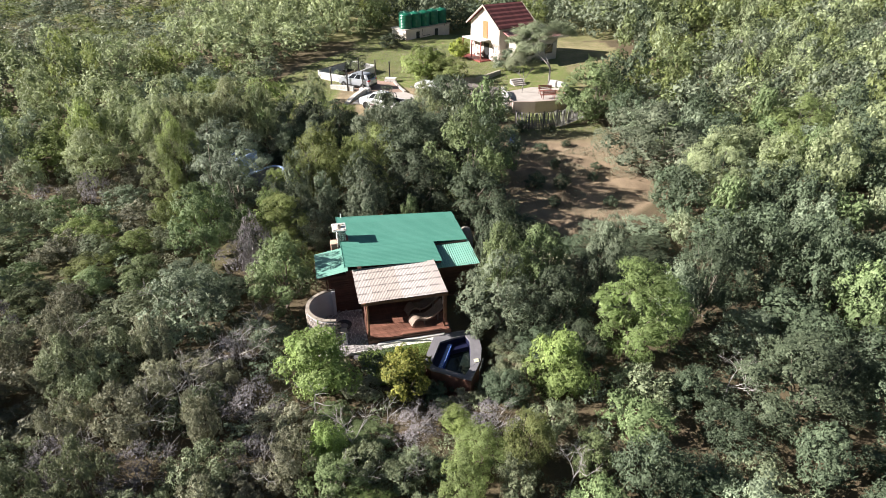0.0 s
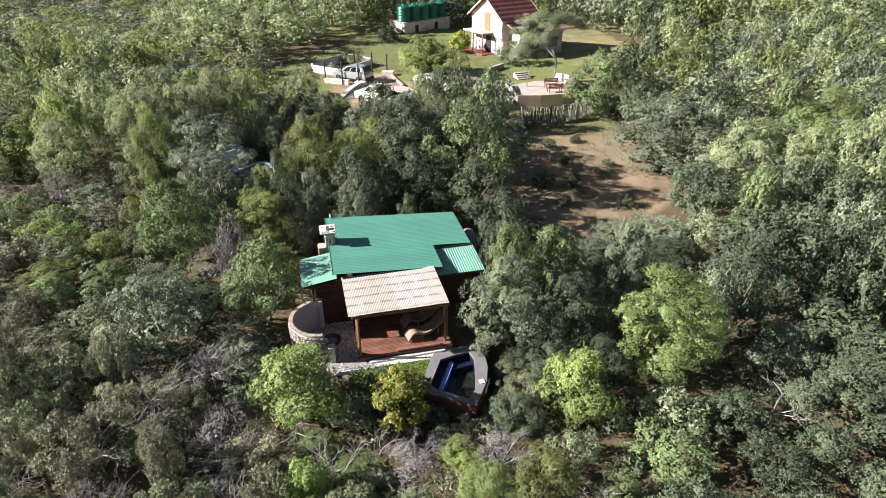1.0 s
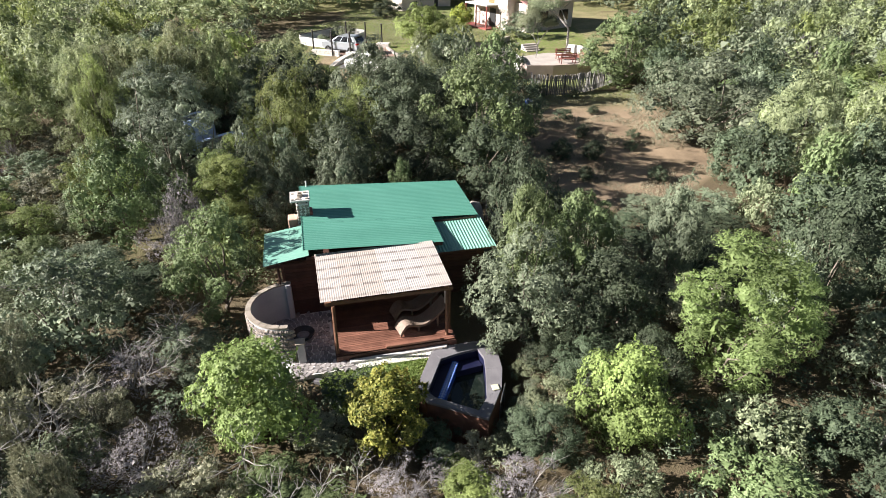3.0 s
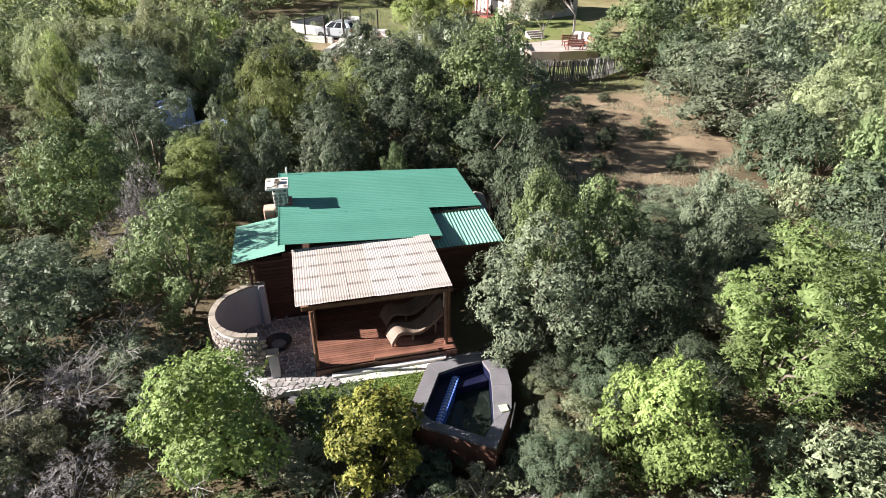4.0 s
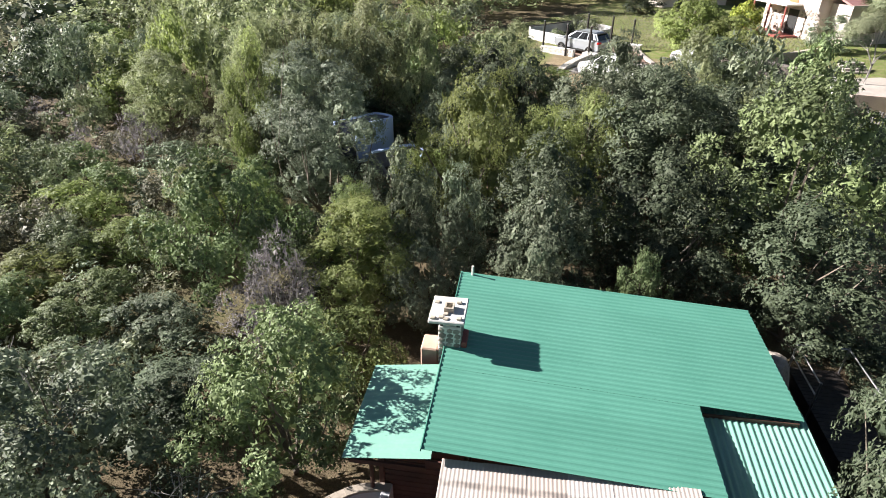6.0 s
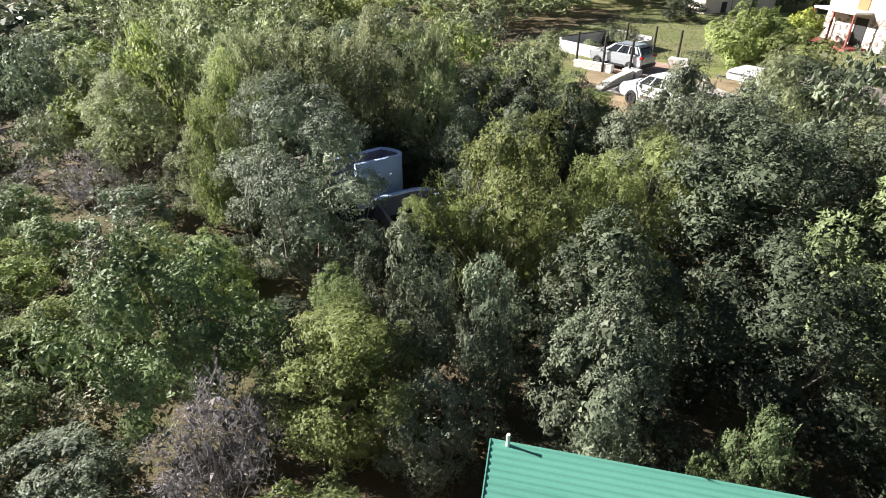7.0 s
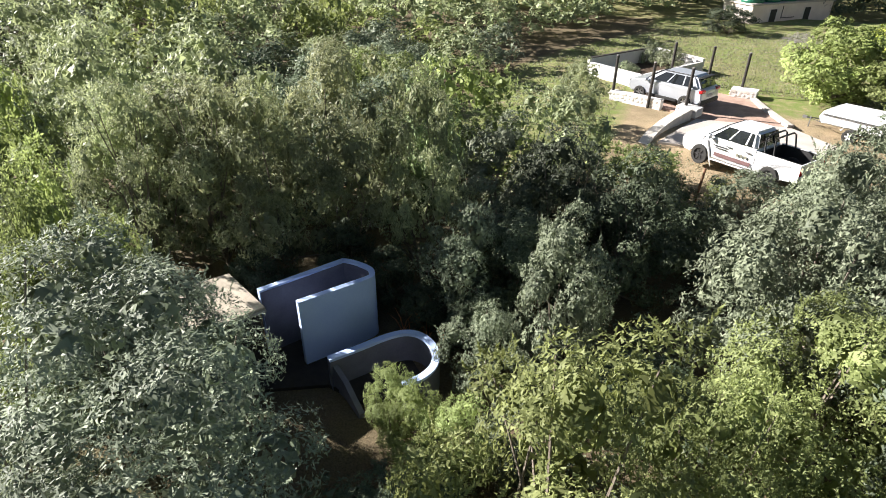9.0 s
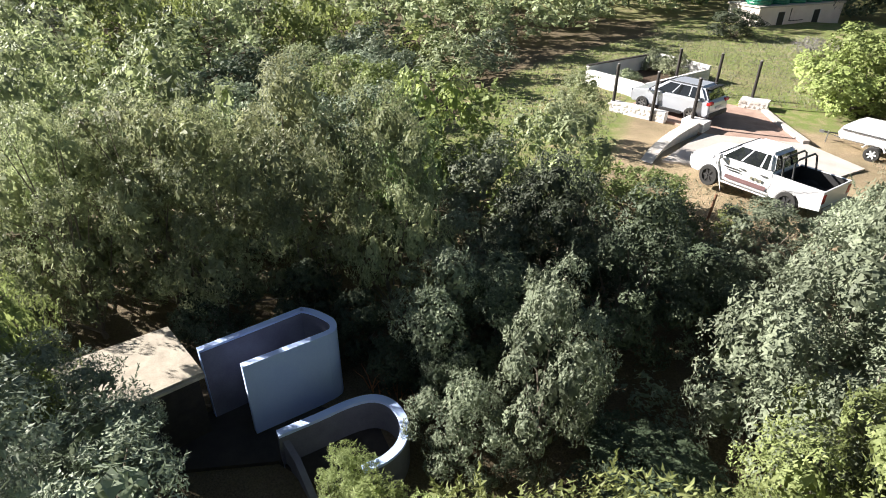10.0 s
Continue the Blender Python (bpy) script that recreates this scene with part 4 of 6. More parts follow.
# ---- the hut ----
def make_hut():
    hut = thing("hut", HUT, "brown timber hut with a green corrugated steel roof", "house")
    rng = random.Random(3)
    # walls: a dark core with boards in front of it
    walls = part("wall", boxes((-1.3, 3.42, -0.2, -0.352, 5.6, 2.5), (-0.35, 3.42, -0.2, 4.75, 9.0, 2.62), (4.755, 5.6, -0.2, 6.95, 9.0, 2.55), (4.76, 3.6, -0.2, 6.9, 5.595, 2.3)), timber, hut, "dark brown timber walls")
    board = mesh_from("board", boxes((0, 0, 0, 1, 0.03, 0.135), bevel=0.008))
    board.materials.append(timber)
    for k in range(18):
        z = -0.05 + k * 0.148
        for x, y, ln, turn in ((-1.3, 3.385, 6.05, 0), (4.77, 3.565, 2.1, 0), (-1.335, 5.6, 2.18, -90), (-0.385, 9.0, 3.38, -90)):
            if z + 0.135 < (2.5 if turn or x < 4 else 2.2):
                piece("board", board, hut, pose(x, y, z, 0, 0, turn) @ Matrix.Diagonal((ln, 1, 1, 1)))
    part("corner_post", boxes((-1.4, 3.34, -0.2, -1.3, 3.44, 2.5), bevel=0.01), timber, hut)
    part("door", boxes((1.2, 3.33, 0.35, 2.0, 3.385, 2.25), bevel=0.01), timber, hut)
    part("door", boxes((2.04, 3.33, 0.35, 2.84, 3.385, 2.25), bevel=0.01), timber, hut)
    # main roof: sheets with ribs along the house, falling to the right
    fall = (7.6, 0, -0.46)
    cover = 0.75
    y = 3.0
    while y < 9.15:
        w = min(cover, 9.18 - y)
        ln = 5.48 if y + w < 5.35 else 7.58
        if y < 5.28 < y + w:
            w = 5.28 - y
            ln = 5.48
        bm = corrugated(ln, w + 0.004, 0.15, 0.014, 8, box_rib=True)
        ob = part("roof_sheet", bm, roof_green, hut, "green corrugated steel sheet")
        ob.matrix_basis = sheet_at(ln, w, (-0.47, y + w + 0.01, 3.165), (0, -1, 0), fall)
        y += w
    part("fascia", boxes((-0.4, 3.03, 2.68, 4.95, 3.06, 2.83)), timber, hut)
    part("fascia", boxes((4.97, 5.24, 2.55, 7.0, 5.27, 2.66)), timber, hut)
    part("flashing", boxes((-0.482, 2.99, 3.12, -0.462, 9.17, 3.185)), roof_green, hut)
    # low roof on the left and the paler one on the right
    part("side_roof", corrugated(1.75, 2.66, 0.19, 0.012, 6), roof_pale, hut, "pale green side roof sheet with tree shade").matrix_basis = sheet_at(1.75, 2.66, (-2.02, 5.68, 2.64), (0, -1, 0), (1.75, 0, 0.27))
    part("side_rafter", boxes((-1.9, 3.05, 2.50, -0.4, 3.10, 2.60)), timber, hut)
    part("side_post", tube(bmesh.new(), [(-1.5, 3.2, -0.2), (-1.5, 3.2, 2.6)], 0.045, 8), timber, hut)
    for k in range(4):
        part("annex_sheet", corrugated(2.72, 0.66, 0.13, 0.026, 8), roof_pale, hut, "faded pale green corrugated sheet").matrix_basis = sheet_at(2.72, 0.66, (4.58 + 0.65 * k, 2.93, 2.40 + 0.003 * (k % 2)), (1, 0, 0), (0, 2.7, 0.2))
    part("annex_fascia", boxes((4.6, 2.97, 2.27, 7.15, 3.0, 2.38)), timber, hut)
    # chimney
    stack = part("chimney", boxes((-0.61, 5.98, -0.2, -0.11, 6.72, 3.70), bevel=0.02), mortar, hut, "rubble stone chimney stack")
    for face in range(2):
        for j in range(9):
            for i in range(3):
                w, h = rng.uniform(0.14, 0.18), rng.uniform(0.11, 0.15)
                bm = bmesh.new()
                bmesh.ops.create_icosphere(bm, subdivisions=1, radius=1)
                for v in bm.verts:
                    v.co *= rng.uniform(0.85, 1.1)
                bm.transform(Matrix.Diagonal((w * 0.56, 0.035, h * 0.56, 1)))
                at = pose(-0.53 + i * 0.17 + rng.uniform(-0.02, 0.02), 5.98, 2.55 + j * 0.13) if face == 0 else pose(-0.11, 6.07 + i * 0.18, 2.55 + j * 0.13, 0, 0, 90)
                part("stone", bm, stone, stack, at=at)
    part("chimney_cap", boxes((-0.83, 5.86, 3.84, -0.02, 6.85, 3.93), bevel=0.02), white_plaster, hut, "white weathered chimney slab")
    for x, y in ((-0.55, 6.05), (-0.17, 6.05), (-0.55, 6.48), (-0.17, 6.48)):
        part("pier", boxes((x - 0.04, y - 0.04, 3.70, x + 0.04, y + 0.04, 3.84)), black, hut)
    flue = part("flue", boxes((-0.52, 6.2, 3.932, -0.30, 6.24, 4.05), (-0.52, 6.42, 3.932, -0.30, 6.46, 4.05), (-0.52, 6.241, 3.932, -0.48, 6.419, 4.05), (-0.34, 6.241, 3.932, -0.30, 6.419, 4.05)), cream, hut)
    for k in range(7):
        x, y = rng.uniform(-0.75, -0.1), rng.choice((rng.uniform(5.92, 6.15), rng.uniform(6.5, 6.78)))
        part("stone", boxes((x - 0.06, y - 0.05, 3.932, x + 0.06, y + 0.05, 3.96 + rng.uniform(0, 0.03)), bevel=0.012), cream, hut)
    part("chimney_breast", boxes((-1.02, 5.95, -0.2, -0.63, 6.5, 3.05), bevel=0.03), plain("pink_plaster", (0.42, 0.27, 0.21), (0.55, 0.37, 0.29), 0.9), hut, "pinkish plastered chimney breast")
    part("lead_flashing", boxes((-0.10, 6.0, 3.0, 0.03, 6.5, 3.30), bevel=0.02), red_paint, hut, "red painted flashing")
    part("vent_pipe", tube(bmesh.new(), [(-0.15, 9.1, 3.0), (-0.15, 9.1, 3.42)], 0.035, 8), white_plaster, hut)
    return hut


hut = make_hut()


def make_pergola():
    p = thing("pergola", HUT, "timber pergola roofed with dirty white corrugated sheets", "pergola")
    for k in range(6):
        ob = part("roof_sheet", corrugated(3.14, 0.785, 0.0762, 0.0060, 6, 0.004), sheeting, p, "weathered whitish corrugated sheet")
        ob.matrix_basis = sheet_at(3.14, 0.785, (-0.04 + 0.765 * k, -0.05 + 0.012 * (k % 3), 2.775 + 0.004 * (k % 2)), (0.999, 0.012, 0), (-0.035, 3.1, 0.11))
    for y in (0.12, 0.74, 1.36, 1.98, 2.60):
        part("batten", boxes((0.0, y, 2.69 + y * 0.035, 4.6, y + 0.05, 2.75 + y * 0.035)), post_wood, p)
    for x in (0.36, 1.4, 2.45, 3.5, 4.5):
        bm = boxes((x - 0.035, 0.0, 0, x + 0.035, 3.3, 0.11))
        for v in bm.verts:
            v.co.z += 2.57 + v.co.y * 0.035
        part("rafter", bm, post_wood, p)
    part("front_beam", boxes((0.1, 0.18, 2.42, 4.65, 0.26, 2.565), bevel=0.01), post_wood, p)
    for x, y in ((0.36, 0.14), (4.46, 0.30), (4.62, 0.62)):
        part("post", tube(bmesh.new(), [(x, y, -0.2), (x, y, 2.42)], [0.065, 0.058], 10), post_wood, p)
    return p


make_pergola()
screen = thing("side_screen", HUT, "dark timber side screen closing the end of the deck", "screen")
for k in range(16):
    z = 0.36 + k * 0.147
    part("board", boxes((0.36, 1.92 if 1.05 < z < 1.25 else 1.42, z, 0.39, 3.36, z + 0.14), bevel=0.006), timber, screen)
for v in (1.38, 3.30):
    part("post", boxes((0.39, v, 0.36, 0.45, v + 0.06, 2.70), bevel=0.008), timber, screen)
drape = bmesh.new()
rows = [[drape.verts.new((4.56 + 0.03 * math.sin(i * 1.4), 0.72 + 0.035 * i, z)) for i in range(12)] for z in (1.3, 1.8, 2.42)]
for q, s in zip(rows, rows[1:]):
    for i in range(11):
        drape.faces.new((q[i], q[i + 1], s[i + 1], s[i]))
r = bmesh.ops.extrude_face_region(drape, geom=list(drape.faces))
bmesh.ops.translate(drape, verts=[v for v in r["geom"] if isinstance(v, bmesh.types.BMVert)], vec=(0.006, 0, 0))
tagged(part("curtain", drape, white_plaster, at=HUT), "white cloth curtain gathered beside a pergola post", "curtain")


def make_deck():
    d = thing("deck", HUT, "reddish brown timber deck under the pergola", "deck")
    board = mesh_from("board", boxes((0, 0, 0, 4.42, 0.092, 0.03), bevel=0.006))
    board.materials.append(deck_wood)
    for k in range(33):
        piece("board", board, d, pose(0.32, 0.02 + k * 0.1, 0.32 + 0.002 * (k % 3)))
    part("rim", boxes((0.30, -0.02, -0.15, 4.76, 0.015, 0.30)), timber, d)
    part("rim", boxes((0.285, -0.02, -0.15, 0.315, 3.3, 0.30)), timber, d)
    for y in (0.1, 1.1, 2.1, 3.1):
        part("joist", boxes((0.33, y, 0.18, 4.7, y + 0.05, 0.318)), timber, d)
    part("step_board", boxes((2.1, 0.0, 0.353, 4.15, 0.14, 0.43), bevel=0.01), deck_wood, d)
    return d


make_deck()


def make_lounger():
    """A wave of bent wood: a foot hump, a low seat and a raised back."""
    l = thing("sun_lounger", pose(0, 0, 0), "wavy bent wood sun lounger standing on the deck", "lounger", "loungers on the deck")
    def z(s):
        if s < 0.35:
            return 0.47 - 3.3 * (0.35 - s) ** 2
        return 0.30 + 0.17 * math.exp(-((s - 0.35) / 0.30) ** 2) + max(0, s - 0.95) ** 1.5 * 0.66
    for side in (0.0, 0.60):
        bm = bmesh.new()
        n = 30
        pts = [(2.0 * i / n, z(2.0 * i / n)) for i in range(n + 1)]
        loop = pts + [(x + 0.03, max(0.0, h - 0.085)) for x, h in reversed(pts)]
        a = [bm.verts.new((x, side, h)) for x, h in loop]
        b = [bm.verts.new((x, side + 0.035, h)) for x, h in loop]
        for i in range(n):
            j = len(loop) - 1 - i
            bm.faces.new((a[i], a[i + 1], a[j - 1], a[j]))
            bm.faces.new((b[j], b[j - 1], b[i + 1], b[i]))
        for i in range(len(loop)):
            k = (i + 1) % len(loop)
            bm.faces.new((a[i], b[i], b[k], a[k]))
        part("side_rail", bm, lounge_wood, l)
    slat = mesh_from("slat", boxes((-0.021, 0.005, 0.0, 0.021, 0.63, 0.018), bevel=0.004))
    slat.materials.append(lounge_wood)
    s = 0.02
    while s < 1.98:
        dz = (z(s + 0.01) - z(s - 0.01)) / 0.02
        piece("slat", slat, l, pose(s, 0, z(s) + 0.002, 0, -math.degrees(math.atan(dz)), 0))
        s += 0.047 / math.sqrt(1 + dz * dz)
    for x in (0.75, 1.55):
        for y in (0.06, 0.5):
            part("leg", boxes((x, y, 0, x + 0.06, y + 0.07, z(x + 0.03) - 0.06), bevel=0.006), lounge_wood, l)
    return l


lounger = make_lounger()
lounger.matrix_basis = HUT @ pose(2.72, 0.48, 0.352, 0, 0, 12)
copy_thing(lounger, HUT @ pose(2.68, 1.55, 0.352, 0, 0, 12))


# ---- courtyard, paving, kerb and pool ----
def make_courtyard():
    c = thing("courtyard_wall", HUT, "curved plastered courtyard wall with a stone coping", "wall")
    arc = [(-1.2 + 1.53 * math.cos(radians(a)), 1.80 + 1.50 * math.sin(radians(a))) for a in range(88, 274, 6)]
    part("wall_body", strip_wall(bmesh.new(), arc, -0.25, 1.62, 0.17), plaster, c, "grey plaster wall")
    rng = random.Random(5)
    wide = [(-1.2 + 1.55 * math.cos(radians(a)), 1.80 + 1.52 * math.sin(radians(a))) for a in range(88, 280, 6)]
    for i in range(len(wide) - 2):
        top = 1.68 + rng.uniform(-0.008, 0.008)
        (ax, ay), (bx, by) = wide[i], wide[i + 1]
        bx, by = ax + (bx - ax) * 0.95, ay + (by - ay) * 0.95
        part("coping_stone", strip_wall(bmesh.new(), [(ax, ay), (bx, by)], 1.622, top, 0.19), coping_tan, c)
    # rubble facing outside
    for i in range(len(arc) * 2):
        a = radians(140 + i * 2.2)
        for k in range(6):
            bm = bmesh.new()
            bmesh.ops.create_icosphere(bm, subdivisions=1, radius=1)
            for v in bm.verts:
                v.co *= rng.uniform(0.8, 1.1)
            bm.transform(Matrix.Diagonal((0.04, 0.075 + 0.02 * rng.random(), 0.09, 1)))
            if (i + k) % 3 != 1:
                part("facing_stone", bm, stone, c, at=pose(-1.2 + 1.55 * math.cos(a), 1.8 + 1.52 * math.sin(a), 0.55 + k * 0.185 + rng.uniform(-0.03, 0.03), 0, 0, math.degrees(a)))
    part("end_pillar", boxes((-1.05, 0.2, -0.2, -0.78, 0.48, 0.92), bevel=0.02), plaster, c)
    part("pillar_cap", boxes((-1.09, 0.16, 0.922, -0.74, 0.52, 0.99), bevel=0.015), cream, c)
    part("inner_pier", boxes((-1.32, 3.02, -0.2, -1.12, 3.33, 1.66), bevel=0.015), plaster, c)
    return c


make_courtyard()


def in_paving(x, y):
    return ((x + 1.2) ** 2 + (y - 1.8) ** 2 < 1.4 ** 2 or -1.3 < x < 0.22) and -0.35 < y < 3.25 or -1.2 < x < 5.9 and -0.50 < y < -0.06 and (x < 0.9 or x > 4.3)


def make_paving():
    p = thing("stone_paving", HUT, "crazy paving of grey stones in pale mortar", "paving", kind="structure")
    part("mortar_bed", prism(((-2.6, -0.45), (5.9, -0.55), (5.9, -0.06), (4.9, -0.03), (0.27, -0.03), (0.27, 3.3), (-1.4, 3.3), (-2.6, 2.4)), -0.4, 0.065), mortar, p)
    rng = random.Random(8)
    for x, y, poly in crazy_stones(-2.7, -0.5, 6.0, 3.3, 0.19, in_paving, rng):
        bm = prism(poly, 0.0, 0.03 + rng.uniform(0, 0.015))
        part("stone", bm, slate, p, at=pose(x, y, 0.06))
    return p


make_paving()


def make_fire_pit():
    f = thing("fire_pit", HUT @ pose(-0.85, 1.83, 0.1), "round dark iron fire bowl set in the paving", "fire pit")
    bm = bmesh.new()
    prof = [(0.0, 0.02), (0.25, 0.03), (0.38, 0.12), (0.43, 0.15), (0.45, 0.12), (0.38, 0.0)]
    rings = [[bm.verts.new((r * math.cos(k * 0.2618), r * math.sin(k * 0.2618), z)) for k in range(24)] for r, z in prof[1:]]
    bm.faces.new(rings[0])
    for q, s in zip(rings, rings[1:]):
        for k in range(24):
            bm.faces.new((q[k], s[k], s[(k + 1) % 24], q[(k + 1) % 24]))
    part("bowl", bm, black, f)
    part("ash", tube(bmesh.new(), [(0, 0, 0.03), (0, 0, 0.06)], [0.24, 0.2], 16), plain("ash", (0.10, 0.10, 0.11), (0.25, 0.25, 0.26), 1.0, 8, 60), f, "grey ash")
    return f


make_fire_pit()
tagged(part("kerb", prism(((0.75, -0.24), (4.35, -0.16), (4.42, 0.0), (0.75, -0.06)), -0.3, 0.15, 0.012), white_plaster, at=HUT), "pale plastered kerb along the deck", "kerb", kind="structure")
tagged(part("garden_edge", prism(((-0.6, -0.75), (0.9, -1.45), (0.95, -1.3), (-0.5, -0.6)), -0.5, 0.02, 0.01), coping_mat, at=HUT), "dark stone garden edging beside the lawn", "edging", kind="structure")

POOL_OUT = ((3.66, -0.60), (4.7, -0.42), (5.72, -0.56), (5.98, -1.3), (5.88, -2.05), (5.56, -2.96), (4.72, -4.20), (2.98, -3.02), (2.77, -2.30))
POOL_IN = ((3.90, -1.08), (4.66, -0.90), (5.33, -0.84), (5.42, -1.35), (5.30, -1.94), (4.93, -3.30), (4.52, -3.78), (3.28, -2.88), (3.10, -2.58))


def make_pool():
    p = thing("plunge_pool", HUT, "small dark blue plunge pool with a grey coping", "pool")
    n = len(POOL_OUT)
    for i in range(n):
        j = (i + 1) % n
        part("coping_slab", prism((POOL_OUT[i], POOL_OUT[j], POOL_IN[j], POOL_IN[i]), 0.30, 0.40 + 0.002 * (i % 2), 0.006), coping_mat, p)
    bm = bmesh.new()
    rim, floor = [bm.verts.new((*q, 0.299)) for q in POOL_IN], [bm.verts.new((*q, -1.0)) for q in POOL_IN]
    for i in range(n):
        bm.faces.new((rim[(i + 1) % n], rim[i], floor[i], floor[(i + 1) % n]))
    bm.faces.new(floor)
    part("basin", bm, pool_blue, p, "dark blue painted basin")
    bm = bmesh.new()
    hi, lo = [bm.verts.new((*q, 0.298)) for q in POOL_OUT], [bm.verts.new((*q, -1.6)) for q in POOL_OUT]
    for i in range(n):
        bm.faces.new((hi[i], hi[(i + 1) % n], lo[(i + 1) % n], lo[i]))
    part("outer_wall", bm, brick_red, p, "red brick outer wall")
    # ledge along the left side with a patterned band on its edge
    part("ledge", prism(((3.885, -1.10), (4.44, -0.97), (4.40, -1.16), (3.42, -2.90), (3.30, -2.86), (3.12, -2.58)), -0.9, 0.10), pool_blue, p)
    part("back_step", prism(((4.47, -0.97), (5.30, -0.88), (5.38, -1.33), (4.40, -1.45)), -0.9, 0.02), pool_blue, p)
    a, b = Vector((4.46, -1.02, 0)), Vector((3.40, -2.93, 0))
    d = (b - a).normalized()
    ang = math.degrees(math.atan2(d.y, d.x))
    band = part("tile_band", boxes((0, -0.11, -0.5, (b - a).length, 0.11, 0.115)), tile_blue, p, "blue and white patterned tile band", at=pose(a.x, a.y, 0, 0, 0, ang))
    tile = mesh_from("tile", prism(((0.06, 0), (0, 0.06), (-0.06, 0), (0, -0.06)), 0, 0.004))
    tile.materials.append(tile_pale)
    small = mesh_from("tile", prism(((-0.07, -0.035), (-0.012, 0), (-0.07, 0.035)), 0, 0.004))
    small.materials.append(tile_pale)
    for k in range(int((b - a).length / 0.125)):
        piece("tile", tile, band, pose(0.07 + k * 0.125, 0, 0.115))
        piece("tile", small, band, pose(0.155 + k * 0.125, 0.075, 0.115))
        piece("tile", small, band, pose(0.155 + k * 0.125, -0.075, 0.115))
    part("water", prism([(x * 0.985 + 0.065, y * 0.985 - 0.03) for x, y in POOL_IN], -0.26, -0.25), water, p, "still dark pool water")
    tagged(part("skimmer_lid", boxes((5.22, -3.06, 0.403, 5.46, -2.80, 0.44), bevel=0.01), plain("lid_plastic", (0.62, 0.60, 0.40), (0.75, 0.73, 0.52), 0.5), p), "pale yellow skimmer lid")
    for k in range(3):
        part("rail_post", tube(bmesh.new(), [(5.75 - 0.22 * k, -2.75 - 0.42 * k, -0.6), (5.75 - 0.22 * k, -2.75 - 0.42 * k, 0.35)], 0.02, 6), steel, p)
    part("rail", tube(bmesh.new(), [(5.75, -2.75, 0.35), (5.31, -3.59, 0.35)], 0.02, 6), steel, p)
    return p


make_pool()


def grass_patch(name, keep, x0, y0, x1, y1, count, tall, z_of, at, label, tone="bright", wide=0.22):
    """Blades of grass, far too many to count."""
    rng = np.random.default_rng(21)
    pts = [(x, y) for x, y in zip(rng.uniform(x0, x1, count * 3), rng.uniform(y0, y1, count * 3)) if keep(x, y)][:count]
    base = np.array([(x, y, z_of(x, y)) for x, y in pts])
    n = len(base)
    a = rng.uniform(0, 6.283, n)
    lean = rng.normal(scale=0.45, size=(n, 2))
    h = tall * rng.uniform(0.5, 1.3, n)
    side = np.stack((np.cos(a), np.sin(a), np.zeros(n)), 1) * (tall * wide)
    tip = base + np.stack((lean[:, 0] * h, lean[:, 1] * h, h), 1)
    quads = np.stack((base + side, tip, base - side), 1)
    ob = new(name, leaf_mesh(name, quads, LEAF[tone]))
    ob.matrix_basis = at
    return tagged(ob, label, "grass", kind="stuff")


LAWN = ((0.9, -0.26), (3.6, -0.2), (3.55, -0.62), (2.75, -2.2), (2.6, -3.0), (0.2, -3.0), (-0.4, -0.8))
tagged(part("small_lawn", prism(LAWN, -0.6, 0.03), plain("turf", (0.07, 0.11, 0.02), (0.16, 0.22, 0.045), 0.9, 2, 30), at=HUT), "small green lawn between deck and pool", "lawn", kind="structure")
grass_patch("lawn_grass", lambda x, y: inside(x, y, LAWN), -0.4, -3.0, 3.6, -0.2, 9000, 0.07, lambda x, y: 0.03, HUT, "short green mown grass", "fresh", 0.18)


def make_walkway():
    w = thing("walkway", HUT, "dark timber walkway with a wire rail behind the hut", "walkway")
    plank = mesh_from("plank", boxes((0, 0, 0, 1.35, 0.13, 0.035), bevel=0.006))
    plank.materials.append(tar_wood)
    for k in range(24):
        piece("plank", plank, w, pose(8.95, 6.5 + 0.14 * k, 0.42))
    part("bearer", boxes((9.0, 6.5, -0.2, 9.1, 9.9, 0.415), (10.15, 6.5, -0.2, 10.25, 9.9, 0.415)), tar_wood, w)
    for x, y in ((8.95, 8.2), (8.95, 9.8), (10.3, 6.6), (10.3, 8.2), (10.3, 9.8)):
        part("rail_post", tube(bmesh.new(), [(x, y, -0.2), (x, y, 1.35)], 0.03, 6), steel, w)
    for pts in (((8.95, 8.2, 1.3), (8.95, 9.8, 1.3)), ((10.3, 6.6, 1.3), (10.3, 9.8, 1.3)), ((8.95, 9.8, 1.3), (10.3, 9.8, 1.3)), ((8.95, 8.2, 0.9), (8.95, 9.8, 0.9))):
        part("rail", tube(bmesh.new(), list(pts), 0.022, 6), steel, w)
    return w


make_walkway()
boulder = bmesh.new()
bmesh.ops.create_icosphere(boulder, subdivisions=3, radius=1)
for v in boulder.verts:
    v.co *= 1 + 0.15 * noise.noise(v.co * 1.5)
boulder.transform(Matrix.Diagonal((0.55, 0.8, 1.0, 1)))
tagged(part("boulder", boulder, stone, at=HUT @ pose(8.0, 8.9, 0.6)), "grey rounded boulder behind the hut", "rock")


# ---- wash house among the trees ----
# white plaster with the blue of the skylight mixed into its colour
skylit_white = plain("skylit_white", (0.42, 0.54, 0.88), (0.55, 0.67, 0.96), 0.85, 0.8, 18, relief=0.15)


